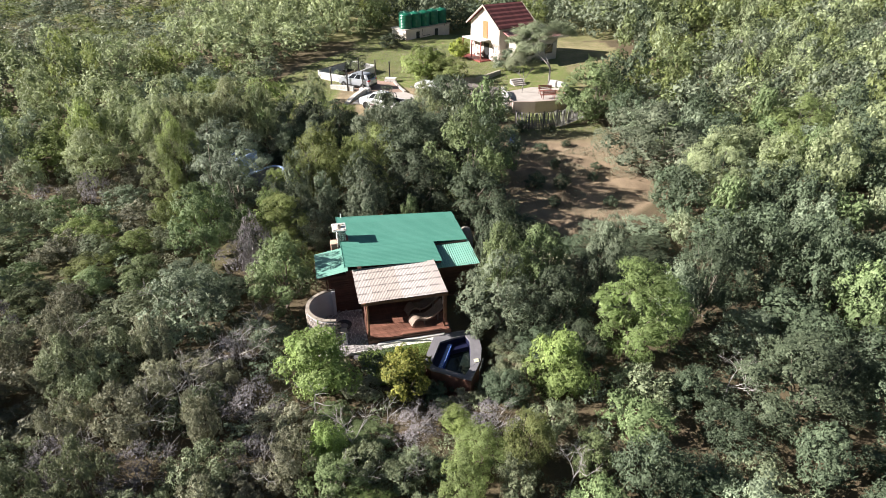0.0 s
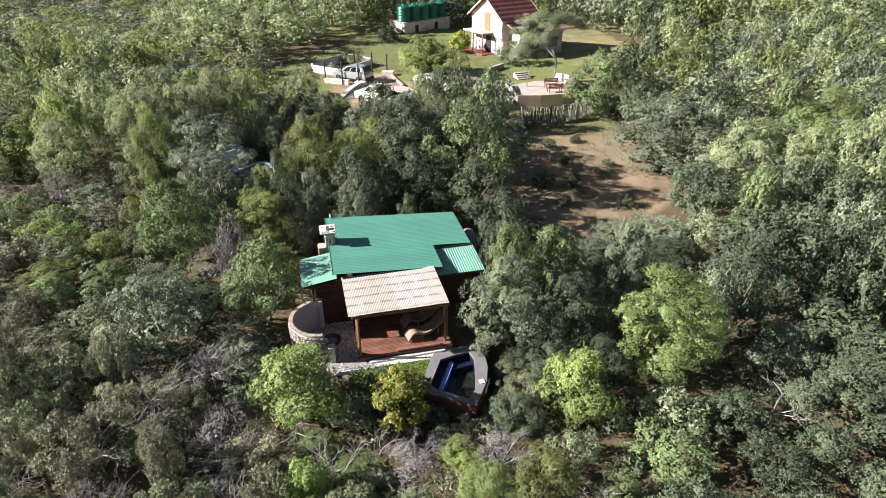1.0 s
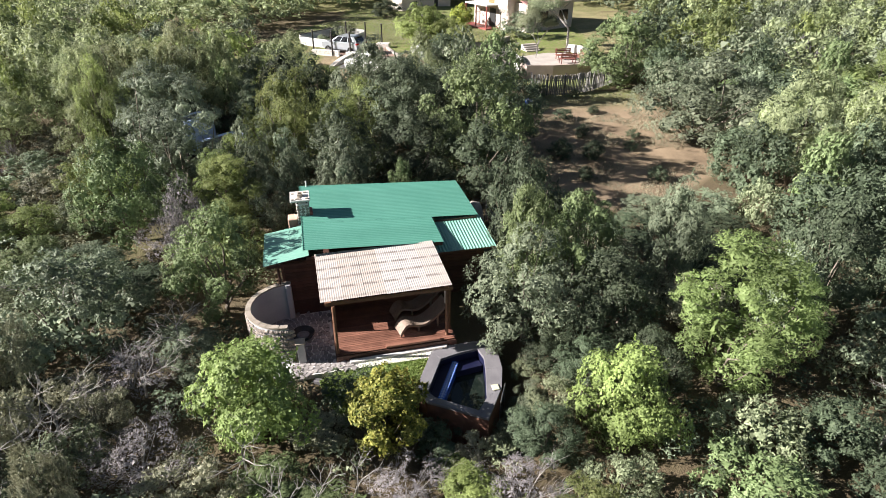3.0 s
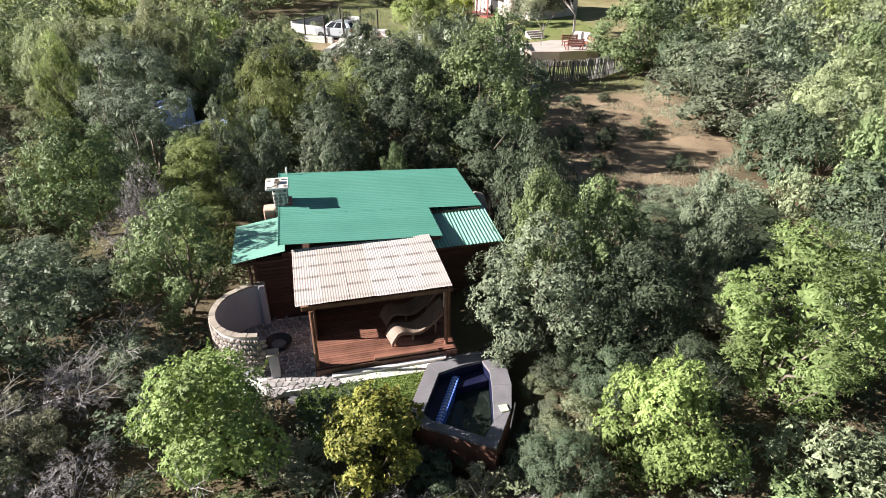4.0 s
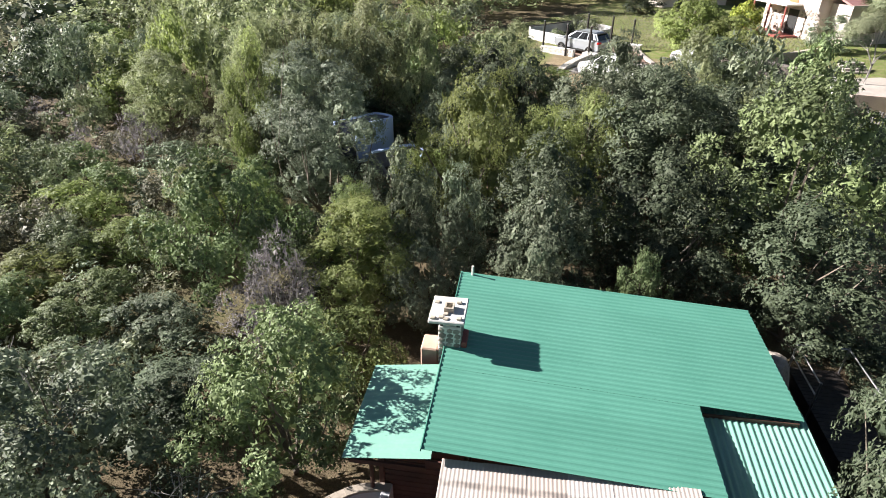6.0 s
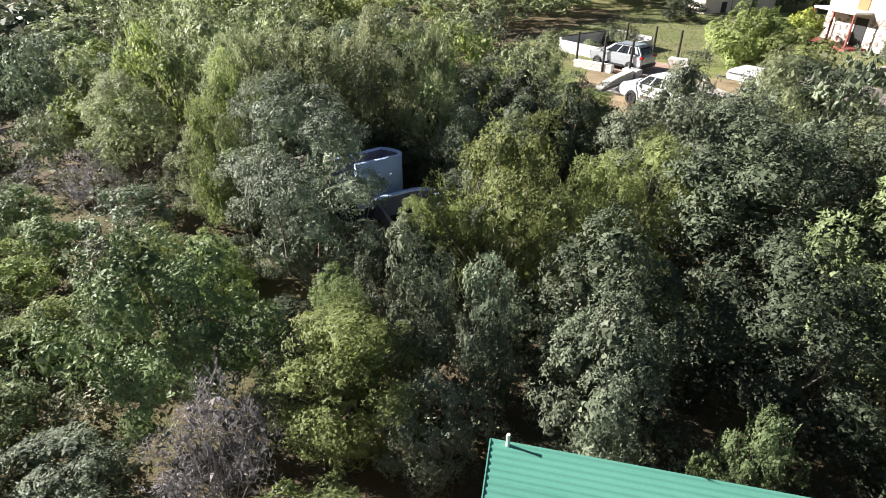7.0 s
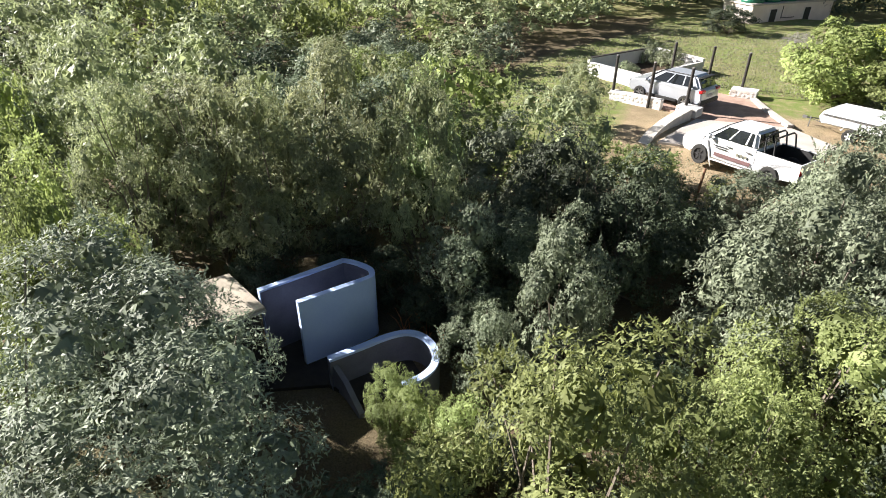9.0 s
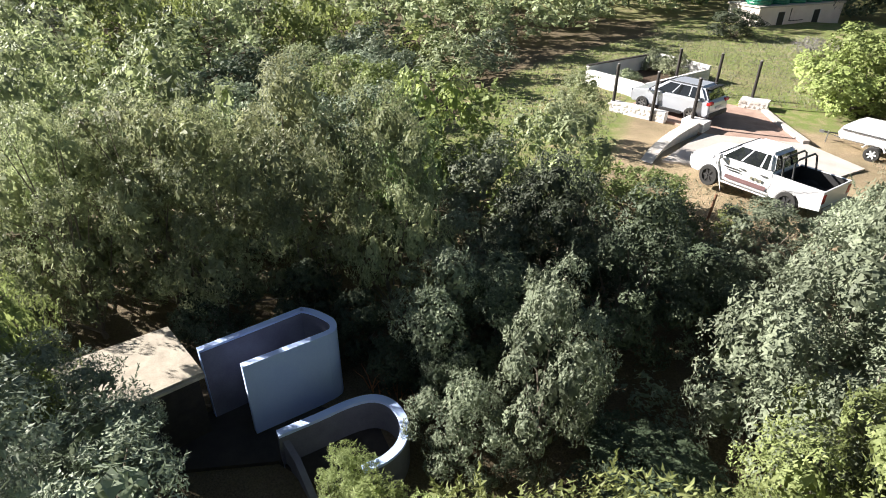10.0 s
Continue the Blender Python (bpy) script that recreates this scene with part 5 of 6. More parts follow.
def smooth(line, n=4):
    """The same line with rounded corners, through all its points."""
    pts = [Vector(p) for p in line]
    out = []
    for i in range(len(pts) - 1):
        a, b, c, d = pts[max(i - 1, 0)], pts[i], pts[i + 1], pts[min(i + 2, len(pts) - 1)]
        for k in range(n):
            t = k / n
            out.append(tuple(0.5 * (2 * b + (c - a) * t + (2 * a - 5 * b + 4 * c - d) * t * t + (3 * b - a - 3 * c + d) * t ** 3)))
    return out + [tuple(pts[-1])]


def make_wash_house():
    w = thing("wash_house", pose(0, 0, 0), "white plastered open wash house with painted-in shade and a flat roof", "wash house")
    u = [(-16.84, 44.62), (-15.80, 46.28), (-15.72, 46.50), (-15.80, 46.70), (-16.0, 46.88), (-16.4, 46.98), (-16.75, 47.0), (-17.0, 46.95), (-18.22, 44.72)]
    # dark plaster tone: the shade on these walls is put into the colour
    painted_shade = plain("shaded_plaster", (0.10, 0.10, 0.14), (0.18, 0.18, 0.23), 0.9, 1.5, 25)
    part("screen_wall", strip_wall(bmesh.new(), [u[0]] + smooth(u[1:8]) + [u[8]], 0.1, 2.50, 0.16), skylit_white, w, "tall white curved screen wall with blue skylight in its colour")
    face = [u[0]] + smooth(u[1:8]) + [u[8]]
    inner = []
    for i in range(1, len(face) - 1):
        d = (Vector(face[i + 1]) - Vector(face[i - 1])).normalized()
        inner.append((face[i][0] - d.y * 0.163, face[i][1] + d.x * 0.163))
    inner.append((-18.07, 44.66))
    # thin sheet added over the inner face only to darken it like shade
    part("inner_lining", strip_wall(bmesh.new(), inner, 0.1, 2.44, 0.015), painted_shade, w, "added thin lining that paints the inside's shade dark blue-grey")
    low = smooth([(-15.86, 44.25), (-15.35, 45.0), (-14.95, 45.62), (-14.55, 46.0), (-14.1, 46.08), (-13.65, 45.88), (-13.32, 45.5), (-13.18, 45.0), (-13.3, 44.5), (-13.6, 44.1)])
    part("low_wall", strip_wall(bmesh.new(), low[::-1], 0.1, 1.32, 0.16), painted_shade, w, "low curved wall with its shade painted in as dark grey")
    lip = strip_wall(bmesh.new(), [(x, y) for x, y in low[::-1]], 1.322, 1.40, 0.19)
    part("wall_coping", lip, skylit_white, w, "white coping with blue skylight in its colour")
    part("ramp_wall", strip_wall(bmesh.new(), [(-15.9, 44.3), (-15.3, 44.05), (-14.6, 43.6)], 0.1, 1.0, 0.14, tops=[1.3, 0.9, 0.5]), painted_shade, w)
    roof = prism(((-19.55, 45.15), (-17.62, 44.28), (-18.5, 42.55), (-20.9, 42.75)), 2.30, 2.38, 0.01)
    part("roof_slab", roof, ply, w, "weathered board roof with dappled light")
    # solid black block in place of the deep shade below the open roof
    part("body", prism(((-19.4, 45.0), (-17.85, 44.28), (-18.55, 42.8), (-20.6, 42.95)), 0.1, 2.295), tar_wood, w, "near-black block standing in for the shade under the roof")
    part("gutter", strip_wall(bmesh.new(), [(-17.62, 44.28), (-18.5, 42.55)], 2.24, 2.31, 0.04), cream, w)
    return w


make_wash_house()
tagged(part("wash_floor", prism(((-18.6, 42.6), (-15.9, 44.2), (-14.5, 44.0), (-13.5, 45.2), (-14.4, 46.0), (-16.0, 46.6), (-17.2, 46.9), (-18.4, 44.6)), 0.0, 0.47), plain("dark_floor", (0.02, 0.016, 0.013), (0.05, 0.04, 0.033), 0.9)), "near-black brown floor of the wash house", "floor", kind="structure")
rng_twig = random.Random(9)
twigs = bmesh.new()
for k in range(16):
    x, y = -15.2 + 1.5 * rng_twig.random(), 46.75 + 0.35 * rng_twig.random()
    dx, dy, h = rng_twig.uniform(-0.5, 0.7), rng_twig.uniform(-0.15, 0.25), rng_twig.uniform(0.5, 1.0)
    tube(twigs, [(x, y, 0.35), (x + dx * 0.5, y + dy * 0.4, 0.35 + h * 0.7), (x + dx, y + dy, 0.35 + h)], [0.022, 0.015, 0.006], 4)
tagged(part("dry_branches", twigs, plain("rust_wood", (0.30, 0.12, 0.05), (0.50, 0.22, 0.10), 0.9)), "heap of rusty brown dead branches behind the wall", "branches")


# ---- vehicles ----
def arch(cx, r, n=8):
    return [(cx + r * math.cos(math.pi * k / n), r * math.sin(math.pi * k / n)) for k in range(n + 1)]


def side_body(profile, half, shoulder=0.05):
    """A body drawn out from its side view, narrower at the top and the sill."""
    bm = bmesh.new()
    zs = [z for _, z in profile]
    lo, hi = min(zs), max(zs)
    def y(z):
        k = (z - lo) / (hi - lo)
        return half - shoulder * (4 * (k - 0.6) ** 2)
    a = [bm.verts.new((x, y(z), z)) for x, z in profile]
    b = [bm.verts.new((x, -y(z), z)) for x, z in profile]
    fa, fb = bm.faces.new(a), bm.faces.new(b[::-1])
    n = len(profile)
    for i in range(n):
        bm.faces.new((a[i], b[i], b[(i + 1) % n], a[(i + 1) % n]))
    bmesh.ops.triangulate(bm, faces=[fa, fb])
    bmesh.ops.recalc_face_normals(bm, faces=bm.faces)
    bmesh.ops.bevel(bm, geom=[e for e in bm.edges if len(e.link_faces) == 2 and e.calc_face_angle(0) > 0.9], offset=0.06, segments=3, affect="EDGES")
    return bm


def cabin_shape(x0, x1, r0, r1, z0, z1, half0, half1):
    bm = bmesh.new()
    vs = [bm.verts.new(p) for p in ((x0, -half0, z0), (x1, -half0, z0), (x1, half0, z0), (x0, half0, z0), (r0, -half1, z1), (r1, -half1, z1), (r1, half1, z1), (r0, half1, z1))]
    for f in ((3, 2, 1, 0), (4, 5, 6, 7), (0, 1, 5, 4), (1, 2, 6, 5), (2, 3, 7, 6), (3, 0, 4, 7)):
        bm.faces.new([vs[i] for i in f])
    bmesh.ops.bevel(bm, geom=list(bm.edges), offset=0.10, segments=3, affect="EDGES")
    return bm


def pane(corners, lift):
    """A thin panel on four corners, proud of the body by lift."""
    c = [Vector(p) for p in corners]
    nrm = (c[1] - c[0]).cross(c[3] - c[0]).normalized() * lift
    bm = bmesh.new()
    a, b = [bm.verts.new(p - nrm) for p in c], [bm.verts.new(p + nrm) for p in c]
    bm.faces.new(a[::-1])
    bm.faces.new(b)
    for i in range(4):
        bm.faces.new((a[i], a[(i + 1) % 4], b[(i + 1) % 4], b[i]))
    return bm


def wheel(parent, x, y, r, width, rim_mat):
    w = new("wheel")
    w.parent = parent
    w.matrix_basis = pose(x, y, r, 0, 0, 0 if y > 0 else 180)
    bm = bmesh.new()
    prof = [(r * 0.62, -width / 2), (r * 0.92, -width / 2), (r, -width * 0.35), (r, width * 0.35), (r * 0.92, width / 2), (r * 0.62, width / 2)]
    rings = [[bm.verts.new((q * math.cos(k * 0.31416), h, q * math.sin(k * 0.31416))) for k in range(20)] for q, h in prof]
    for i in range(len(rings)):
        p, s = rings[i], rings[(i + 1) % len(rings)]
        for k in range(20):
            bm.faces.new((p[k], s[k], s[(k + 1) % 20], p[(k + 1) % 20]))
    bmesh.ops.recalc_face_normals(bm, faces=bm.faces)
    part("tyre", bm, rubber, w)
    bm = bmesh.new()
    tube(bm, [(0, -0.02, 0), (0, width * 0.3, 0)], [r * 0.62, r * 0.60], 20)
    part("rim", bm, black, w)
    for k in range(6):
        a = k * 1.0472
        bm = boxes((0.03, width * 0.3, -0.03, r * 0.58, width * 0.3 + 0.025, 0.03))
        part("spoke", bm, rim_mat, w, at=pose(0, 0, 0, 0, math.degrees(a), 0))
    return w


def side_glass(parent, spans, x0, x1, r0, r1, z0, z1, half0, half1, lo=0.12, hi=0.86):
    """Side windows, as shares of the cabin's length."""
    for s in (1, -1):
        for a, b in spans:
            def at(k, h):
                return (x0 + (x1 - x0) * k) * (1 - h) + (r0 + (r1 - r0) * k) * h, s * (half0 * (1 - h) + half1 * h + 0.004), z0 + (z1 - z0) * h
            part("side_window", pane([at(a, lo), at(b, lo), at(b, hi), at(a, hi)], 0.006), car_glass, parent)


def make_pickup():
    c = thing("pickup_truck", pose(0, 0, 0), "white double cab pickup truck with an open load bed", "truck")
    fr, re, wr = 1.55, -1.5, 0.39
    front = [(2.38, 0.40), (2.48, 0.55), (2.50, 0.80), (2.45, 0.98), (2.30, 1.08), (1.95, 1.15), (1.40, 1.20), (-0.82, 1.18), (-0.82, 0.36)] + [(fr - 0.47, 0.36)] + [(fr + x, 0.38 + z) for x, z in arch(0, 0.47)][::-1] + [(fr + 0.47, 0.36)]
    part("body", side_body(front, 0.90), white_car, c, "white painted cab and bonnet")
    bedp = [(-0.86, 1.14), (-2.60, 1.12), (-2.62, 0.50), (-2.1, 0.44), (re - 0.47, 0.44)] + [(re + x, 0.38 + z) for x, z in arch(0, 0.47)][::-1] + [(re + 0.47, 0.40), (-0.86, 0.40)]
    for s in (1, -1):
        bm = bmesh.new()
        a = [bm.verts.new((x, s * 0.90, z)) for x, z in bedp]
        b = [bm.verts.new((x, s * 0.80, z)) for x, z in bedp]
        fs = [bm.faces.new(a), bm.faces.new(b[::-1])]
        for i in range(len(bedp)):
            bm.faces.new((a[i], b[i], b[(i + 1) % len(bedp)], a[(i + 1) % len(bedp)]))
        bmesh.ops.triangulate(bm, faces=fs)
        bmesh.ops.recalc_face_normals(bm, faces=bm.faces)
        part("bed_side", bm, white_car, c)
    part("tailgate", boxes((-2.62, -0.79, 0.55, -2.55, 0.79, 1.12), bevel=0.015), white_car, c)
    part("bed_liner", boxes((-2.54, -0.795, 0.60, -0.87, 0.795, 0.66), (-0.90, -0.795, 0.661, -0.865, 0.795, 1.10), (-2.545, -0.795, 0.661, -2.52, 0.795, 1.09), (-2.515, 0.775, 0.661, -0.905, 0.797, 1.125), (-2.515, -0.797, 0.661, -0.905, -0.775, 1.125)), black, c, "black bed liner")
    k = (-0.80, 1.46, -0.62, 0.62, 1.14, 1.74, 0.86, 0.66)
    part("cab", cabin_shape(*k), white_car, c, "white cab roof")
    side_glass(c, ((0.10, 0.20), (0.24, 0.55), (0.59, 0.90)), *k)
    part("windscreen", pane([(1.41, -0.76, 1.20), (1.41, 0.76, 1.20), (0.72, 0.62, 1.69), (0.72, -0.62, 1.69)], 0.012), car_glass, c)
    part("rear_window", pane([(-0.795, 0.70, 1.22), (-0.795, -0.70, 1.22), (-0.665, -0.60, 1.66), (-0.665, 0.60, 1.66)], 0.012), car_glass, c)
    bar = bmesh.new()
    for x in (-0.98, -1.35):
        tube(bar, [(x - 0.1, -0.76, 1.12), (x, -0.70, 1.62), (x, -0.5, 1.72), (x, 0.5, 1.72), (x, 0.70, 1.62), (x - 0.1, 0.76, 1.12)], 0.035, 6)
    part("roll_bar", bar, black, c, "black tubular roll bar")
    for s in (1, -1):
        part("tail_lamp", boxes((-2.635, s * 0.80 - 0.09, 0.72, -2.60, s * 0.80 + 0.09, 1.02), bevel=0.01), lamp_red, c)
        part("headlamp", boxes((2.28, s * 0.72 - 0.13, 0.84, 2.48, s * 0.72 + 0.13, 1.0), bevel=0.04), car_glass, c)
        part("mirror", boxes((1.12, s * 0.99 - 0.10, 1.12, 1.22, s * 0.99 + 0.10, 1.30), bevel=0.03), white_car, c)
        part("side_step", tube(bmesh.new(), [(1.0, s * 0.92, 0.36), (-0.85, s * 0.92, 0.36)], 0.045, 8), steel, c)
        for x in (0.32, -0.52):
            part("door_handle", boxes((x - 0.1, s * 0.905 - 0.02, 0.98, x + 0.1, s * 0.905 + 0.02, 1.02)), steel, c)
        part("side_stripe", boxes((-0.7, s * 0.899 - 0.006, 0.52, 0.9, s * 0.899 + 0.006, 0.66)), plain("stripe_red", (0.10, 0.06, 0.06), (0.18, 0.10, 0.10), 0.5), c, "dull red side stripe")
        for i, x in enumerate((-0.45, -0.28, -0.11)):
            part("side_badge", tube(bmesh.new(), [(x, s * 0.897, 0.80), (x, s * 0.909, 0.80)], 0.06, 10), plain("badge", (0.10, 0.10, 0.08), (0.25, 0.24, 0.18), 0.5), c)
        for i, z in enumerate((0.90, 0.82)):
            part("lettering_bar", boxes((0.35, s * 0.899 - 0.005, z, 1.0 - 0.12 * i, s * 0.899 + 0.005, z + 0.035)), black, c)
    part("rear_bumper", boxes((-2.74, -0.80, 0.42, -2.63, 0.80, 0.56), bevel=0.02), steel, c)
    part("grille", boxes((2.46, -0.52, 0.60, 2.52, 0.52, 0.88), bevel=0.01), black, c)
    for x in (fr, re):
        for s in (1, -1):
            wheel(c, x, s * 0.80, wr, 0.26, dark_rim)
    return c


pickup = make_pickup()
pickup.matrix_basis = pose(-6.37, 60.27, 1.97, 0, 0.5, 147.5) @ Matrix.Diagonal((0.97, 1, 1.07, 1))


def make_suv():
    c = thing("suv", pose(0, 0, 0), "silver compact SUV parked between the tarred posts", "car")
    fr, re = 1.32, -1.32
    p = [(1.98, 0.35), (2.06, 0.6), (2.02, 0.90), (1.85, 1.00), (1.0, 1.10), (-2.0, 1.14), (-2.16, 1.0), (-2.2, 0.5), (-2.05, 0.34), (re - 0.42, 0.34)] + [(re + x, 0.34 + z) for x, z in arch(0, 0.41)][::-1] + [(re + 0.42, 0.28), (fr - 0.42, 0.28)] + [(fr + x, 0.34 + z) for x, z in arch(0, 0.41)][::-1] + [(fr + 0.42, 0.33)]
    part("body", side_body(p, 0.91), silver_car, c, "silver painted body")
    k = (-2.06, 1.10, -1.58, 0.15, 1.08, 1.68, 0.87, 0.64)
    part("cabin", cabin_shape(*k), silver_car, c, "silver roof")
    side_glass(c, ((0.12, 0.30), (0.33, 0.60), (0.63, 0.90)), *k)
    part("windscreen", pane([(1.10, -0.74, 1.10), (1.10, 0.74, 1.10), (0.43, 0.60, 1.59), (0.43, -0.60, 1.59)], 0.012), car_glass, c)
    part("rear_window", pane([(-2.05, 0.70, 1.16), (-2.05, -0.70, 1.16), (-1.78, -0.60, 1.56), (-1.78, 0.60, 1.56)], 0.012), car_glass, c)
    for s in (1, -1):
        part("sill_cladding", boxes((-0.86, s * 0.90 - 0.03, 0.27, 0.86, s * 0.90 + 0.03, 0.42), bevel=0.015), black, c)
    part("rear_spoiler", boxes((-1.95, -0.62, 1.60, -1.70, 0.62, 1.65), bevel=0.01), black, c)
    part("rear_bumper", boxes((-2.25, -0.84, 0.34, -2.16, 0.84, 0.58), bevel=0.03), black, c)
    part("number_plate", boxes((-2.215, -0.26, 0.70, -2.185, 0.26, 0.82)), white_plaster, c)
    for s in (1, -1):
        part("tail_lamp", boxes((-2.21, s * 0.74 - 0.19, 0.94, -2.02, s * 0.74 + 0.19, 1.08), bevel=0.02), lamp_red, c)
        part("headlamp", boxes((1.86, s * 0.68 - 0.16, 0.80, 2.05, s * 0.68 + 0.16, 0.92), bevel=0.02), car_glass, c)
        part("mirror", boxes((0.92, s * 0.98 - 0.10, 1.02, 1.04, s * 0.98 + 0.10, 1.18), bevel=0.03), silver_car, c)
        part("roof_rail", tube(bmesh.new(), [(0.2, s * 0.60, 1.67), (-1.6, s * 0.60, 1.67)], 0.02, 6), black, c)
    for x in (fr, re):
        for s in (1, -1):
            wheel(c, x, s * 0.81, 0.345, 0.22, steel)
    return c


suv = make_suv()
suv.matrix_basis = pose(-10.05, 68.75, 2.2, 0, 0, 154)


def make_trailer():
    c = thing("trailer", pose(-1.6, 66.25, 2.02, 0, 0, 150), "white box trailer with a rounded lid", "trailer")
    p = [(1.45, 0.55), (1.55, 0.85), (1.40, 1.15), (1.1, 1.32), (-1.1, 1.36), (-1.45, 1.2), (-1.5, 0.55)]
    part("body", side_body(p, 0.78, 0.08), white_car, c)
    part("drawbar", tube(bmesh.new(), [(1.4, 0.35, 0.5), (2.35, 0, 0.48), (1.4, -0.35, 0.5)], 0.035, 6), black, c)
    part("hitch", boxes((2.3, -0.05, 0.42, 2.5, 0.05, 0.55), bevel=0.01), steel, c)
    part("jockey_wheel", tube(bmesh.new(), [(2.1, 0.1, 0.0), (2.1, 0.1, 0.6)], 0.03, 6), steel, c)
    part("mudguard", tube(bmesh.new(), [(0.42, 0.86, 0.5), (0.3, 0.86, 0.68), (0, 0.86, 0.75), (-0.3, 0.86, 0.68), (-0.42, 0.86, 0.5)], 0.05, 6), white_car, c)
    part("lid_seam", boxes((-1.4, -0.79, 1.0, 1.4, 0.79, 1.02)), black, c)
    for s in (1, -1):
        wheel(c, 0, s * 0.86, 0.31, 0.18, white_car)
    return c


make_trailer()

# ---- parking place ----
POSTS = ((-12.95, 68.0), (-10.95, 67.1), (-9.1, 66.6), (-6.48, 71.6), (-8.3, 72.7), (-10.4, 73.1))
one = thing("tarred_post", pose(0, 0, 0), "black tarred upright pole of an unroofed carport", "post", "poles of the carport")
part("pole", tube(bmesh.new(), [(0, 0, -0.3), (0, 0, 2.35)], [0.085, 0.075], 10), tar_wood, one)
part("pole_top", tube(bmesh.new(), [(0, 0, 2.35), (0, 0, 2.38)], [0.08, 0.06], 10), grey_wood, one)
one.matrix_basis = pose(POSTS[0][0], POSTS[0][1], 2.1)
for x, y in POSTS[1:]:
    copy_thing(one, pose(x, y, 2.1))
stake = thing("leaning_post", pose(-7.96, 57.5, 1.2, 2, 4, 0), "short leaning brown fence post by the track", "post")
part("pole", tube(bmesh.new(), [(0, 0, -0.2), (0, 0, 1.65)], [0.05, 0.045], 8), post_wood, stake)


limed = plain("limewashed_stone", (0.42, 0.38, 0.33), (0.66, 0.62, 0.57), 0.9, 3, 25, relief=0.5, vary=0.12)


def rubble_wall(name, line, z0, z1, thick, label, tops=None, mat=white_plaster):
    w = thing(name, pose(0, 0, 0), label, "wall")
    part("wall_body", strip_wall(bmesh.new(), line, z0, z1, thick, tops), mat, w)
    rng = random.Random(len(label))
    for (ax, ay), (bx, by) in zip(line, line[1:]):
        n = int(math.hypot(bx - ax, by - ay) / 0.22)
        nx, ny = (by - ay) / max(0.01, math.hypot(bx - ax, by - ay)), -(bx - ax) / max(0.01, math.hypot(bx - ax, by - ay))
        for i in range(n):
            for z in (z1 - 0.12, z1 - 0.30):
                bm = bmesh.new()
                bmesh.ops.create_icosphere(bm, subdivisions=1, radius=1)
                for v in bm.verts:
                    v.co *= rng.uniform(0.8, 1.1)
                bm.transform(Matrix.Diagonal((rng.uniform(0.08, 0.17), 0.03, rng.uniform(0.06, 0.11), 1)))
                k = (i + 0.5 * rng.random()) / n
                part("stone", bm, limed, w, at=pose(ax + (bx - ax) * k - nx * 0.005, ay + (by - ay) * k - ny * 0.005, z + rng.uniform(-0.05, 0.05), 0, rng.uniform(-25, 25), math.degrees(math.atan2(by - ay, bx - ax))))
    return w


rubble_wall("carport_wall", [(-13.1, 67.9), (-10.35, 66.9)], 1.7, 2.62, 0.38, "low pale stone wall beside the parked car")
rubble_wall("carport_wall", [(-9.55, 66.35), (-8.55, 65.95)], 1.7, 2.62, 0.75, "square pale stone pier at the end of the wall")
rubble_wall("carport_wall", [(-7.05, 71.0), (-5.75, 70.75)], 1.7, 2.62, 0.75, "pale stone pier beside the driveway")
part("ramp_wall", strip_wall(bmesh.new(), smooth([(-10.25, 61.7), (-10.0, 63.0), (-9.5, 64.4), (-8.75, 65.9)]), 1.2, 2.5, 0.5, tops=[1.95 + 0.06 * i for i in range(13)]), limed)
tagged(bpy.data.objects["ramp_wall.001"] if "ramp_wall.001" in bpy.data.objects else bpy.data.objects["ramp_wall"], "sloping concrete wing wall of the driveway", "wall", kind="structure")
tagged(part("driveway", prism(((-8.6, 65.9), (-4.4, 66.3), (-5.6, 70.6), (-7.0, 71.2), (-10.6, 72.9), (-12.6, 68.6), (-9.6, 66.8)), 1.5, 2.2, top=[2.18, 2.18, 2.2, 2.2, 2.2, 2.2, 2.2]), paver_red), "reddish paved parking place", "driveway", kind="structure")
tagged(part("driveway_slab", prism(((-8.5, 65.85), (-4.3, 66.3), (-2.4, 64.2), (-4.0, 62.2), (-9.9, 62.0)), 1.4, 2.1, top=[2.21, 2.20, 2.14, 2.08, 2.08]), concrete), "pale concrete slab of the driveway", "driveway", kind="structure")
tagged(part("drive_kerb", strip_wall(bmesh.new(), [(-4.2, 66.3), (-5.2, 69.0), (-5.7, 70.7)], 1.8, 2.34, 0.28), concrete), "pale concrete kerb of the driveway", "kerb", kind="structure")
tagged(part("drive_kerb", strip_wall(bmesh.new(), [(-8.5, 66.0), (-7.3, 66.3), (-5.0, 66.35)], 1.8, 2.17, 0.14), cream), "narrow pale edging across the driveway", "kerb", kind="structure")


def make_basin():
    b = thing("garden_basin", pose(0, 0, 0), "whitewashed rectangular garden basin with plants inside", "basin")
    c = [(-15.35, 72.6), (-11.75, 70.4), (-8.7, 75.6), (-11.9, 78.0)]
    for i in range(4):
        part("basin_wall", strip_wall(bmesh.new(), [c[i], c[(i + 1) % 4]], 1.8, 3.0 if i < 2 else 3.2, 0.18), white_plaster, b, "whitewashed wall")
    part("basin_coping", strip_wall(bmesh.new(), [c[3], c[0]], 3.202, 3.26, 0.2), tar_wood, b)
    part("soil", prism([(-14.9, 72.7), (-11.8, 70.8), (-9.0, 75.5), (-11.9, 77.6)], 2.0, 2.4), earth, b)
    return b


make_basin()
for x, y, r, h in ((-13.0, 73.2, 0.8, 3.1), (-10.6, 75.6, 1.0, 3.7), (-11.9, 76.6, 0.9, 3.6)):
    plant("heath_bush", x, y, r, h, group="plants in the basin")


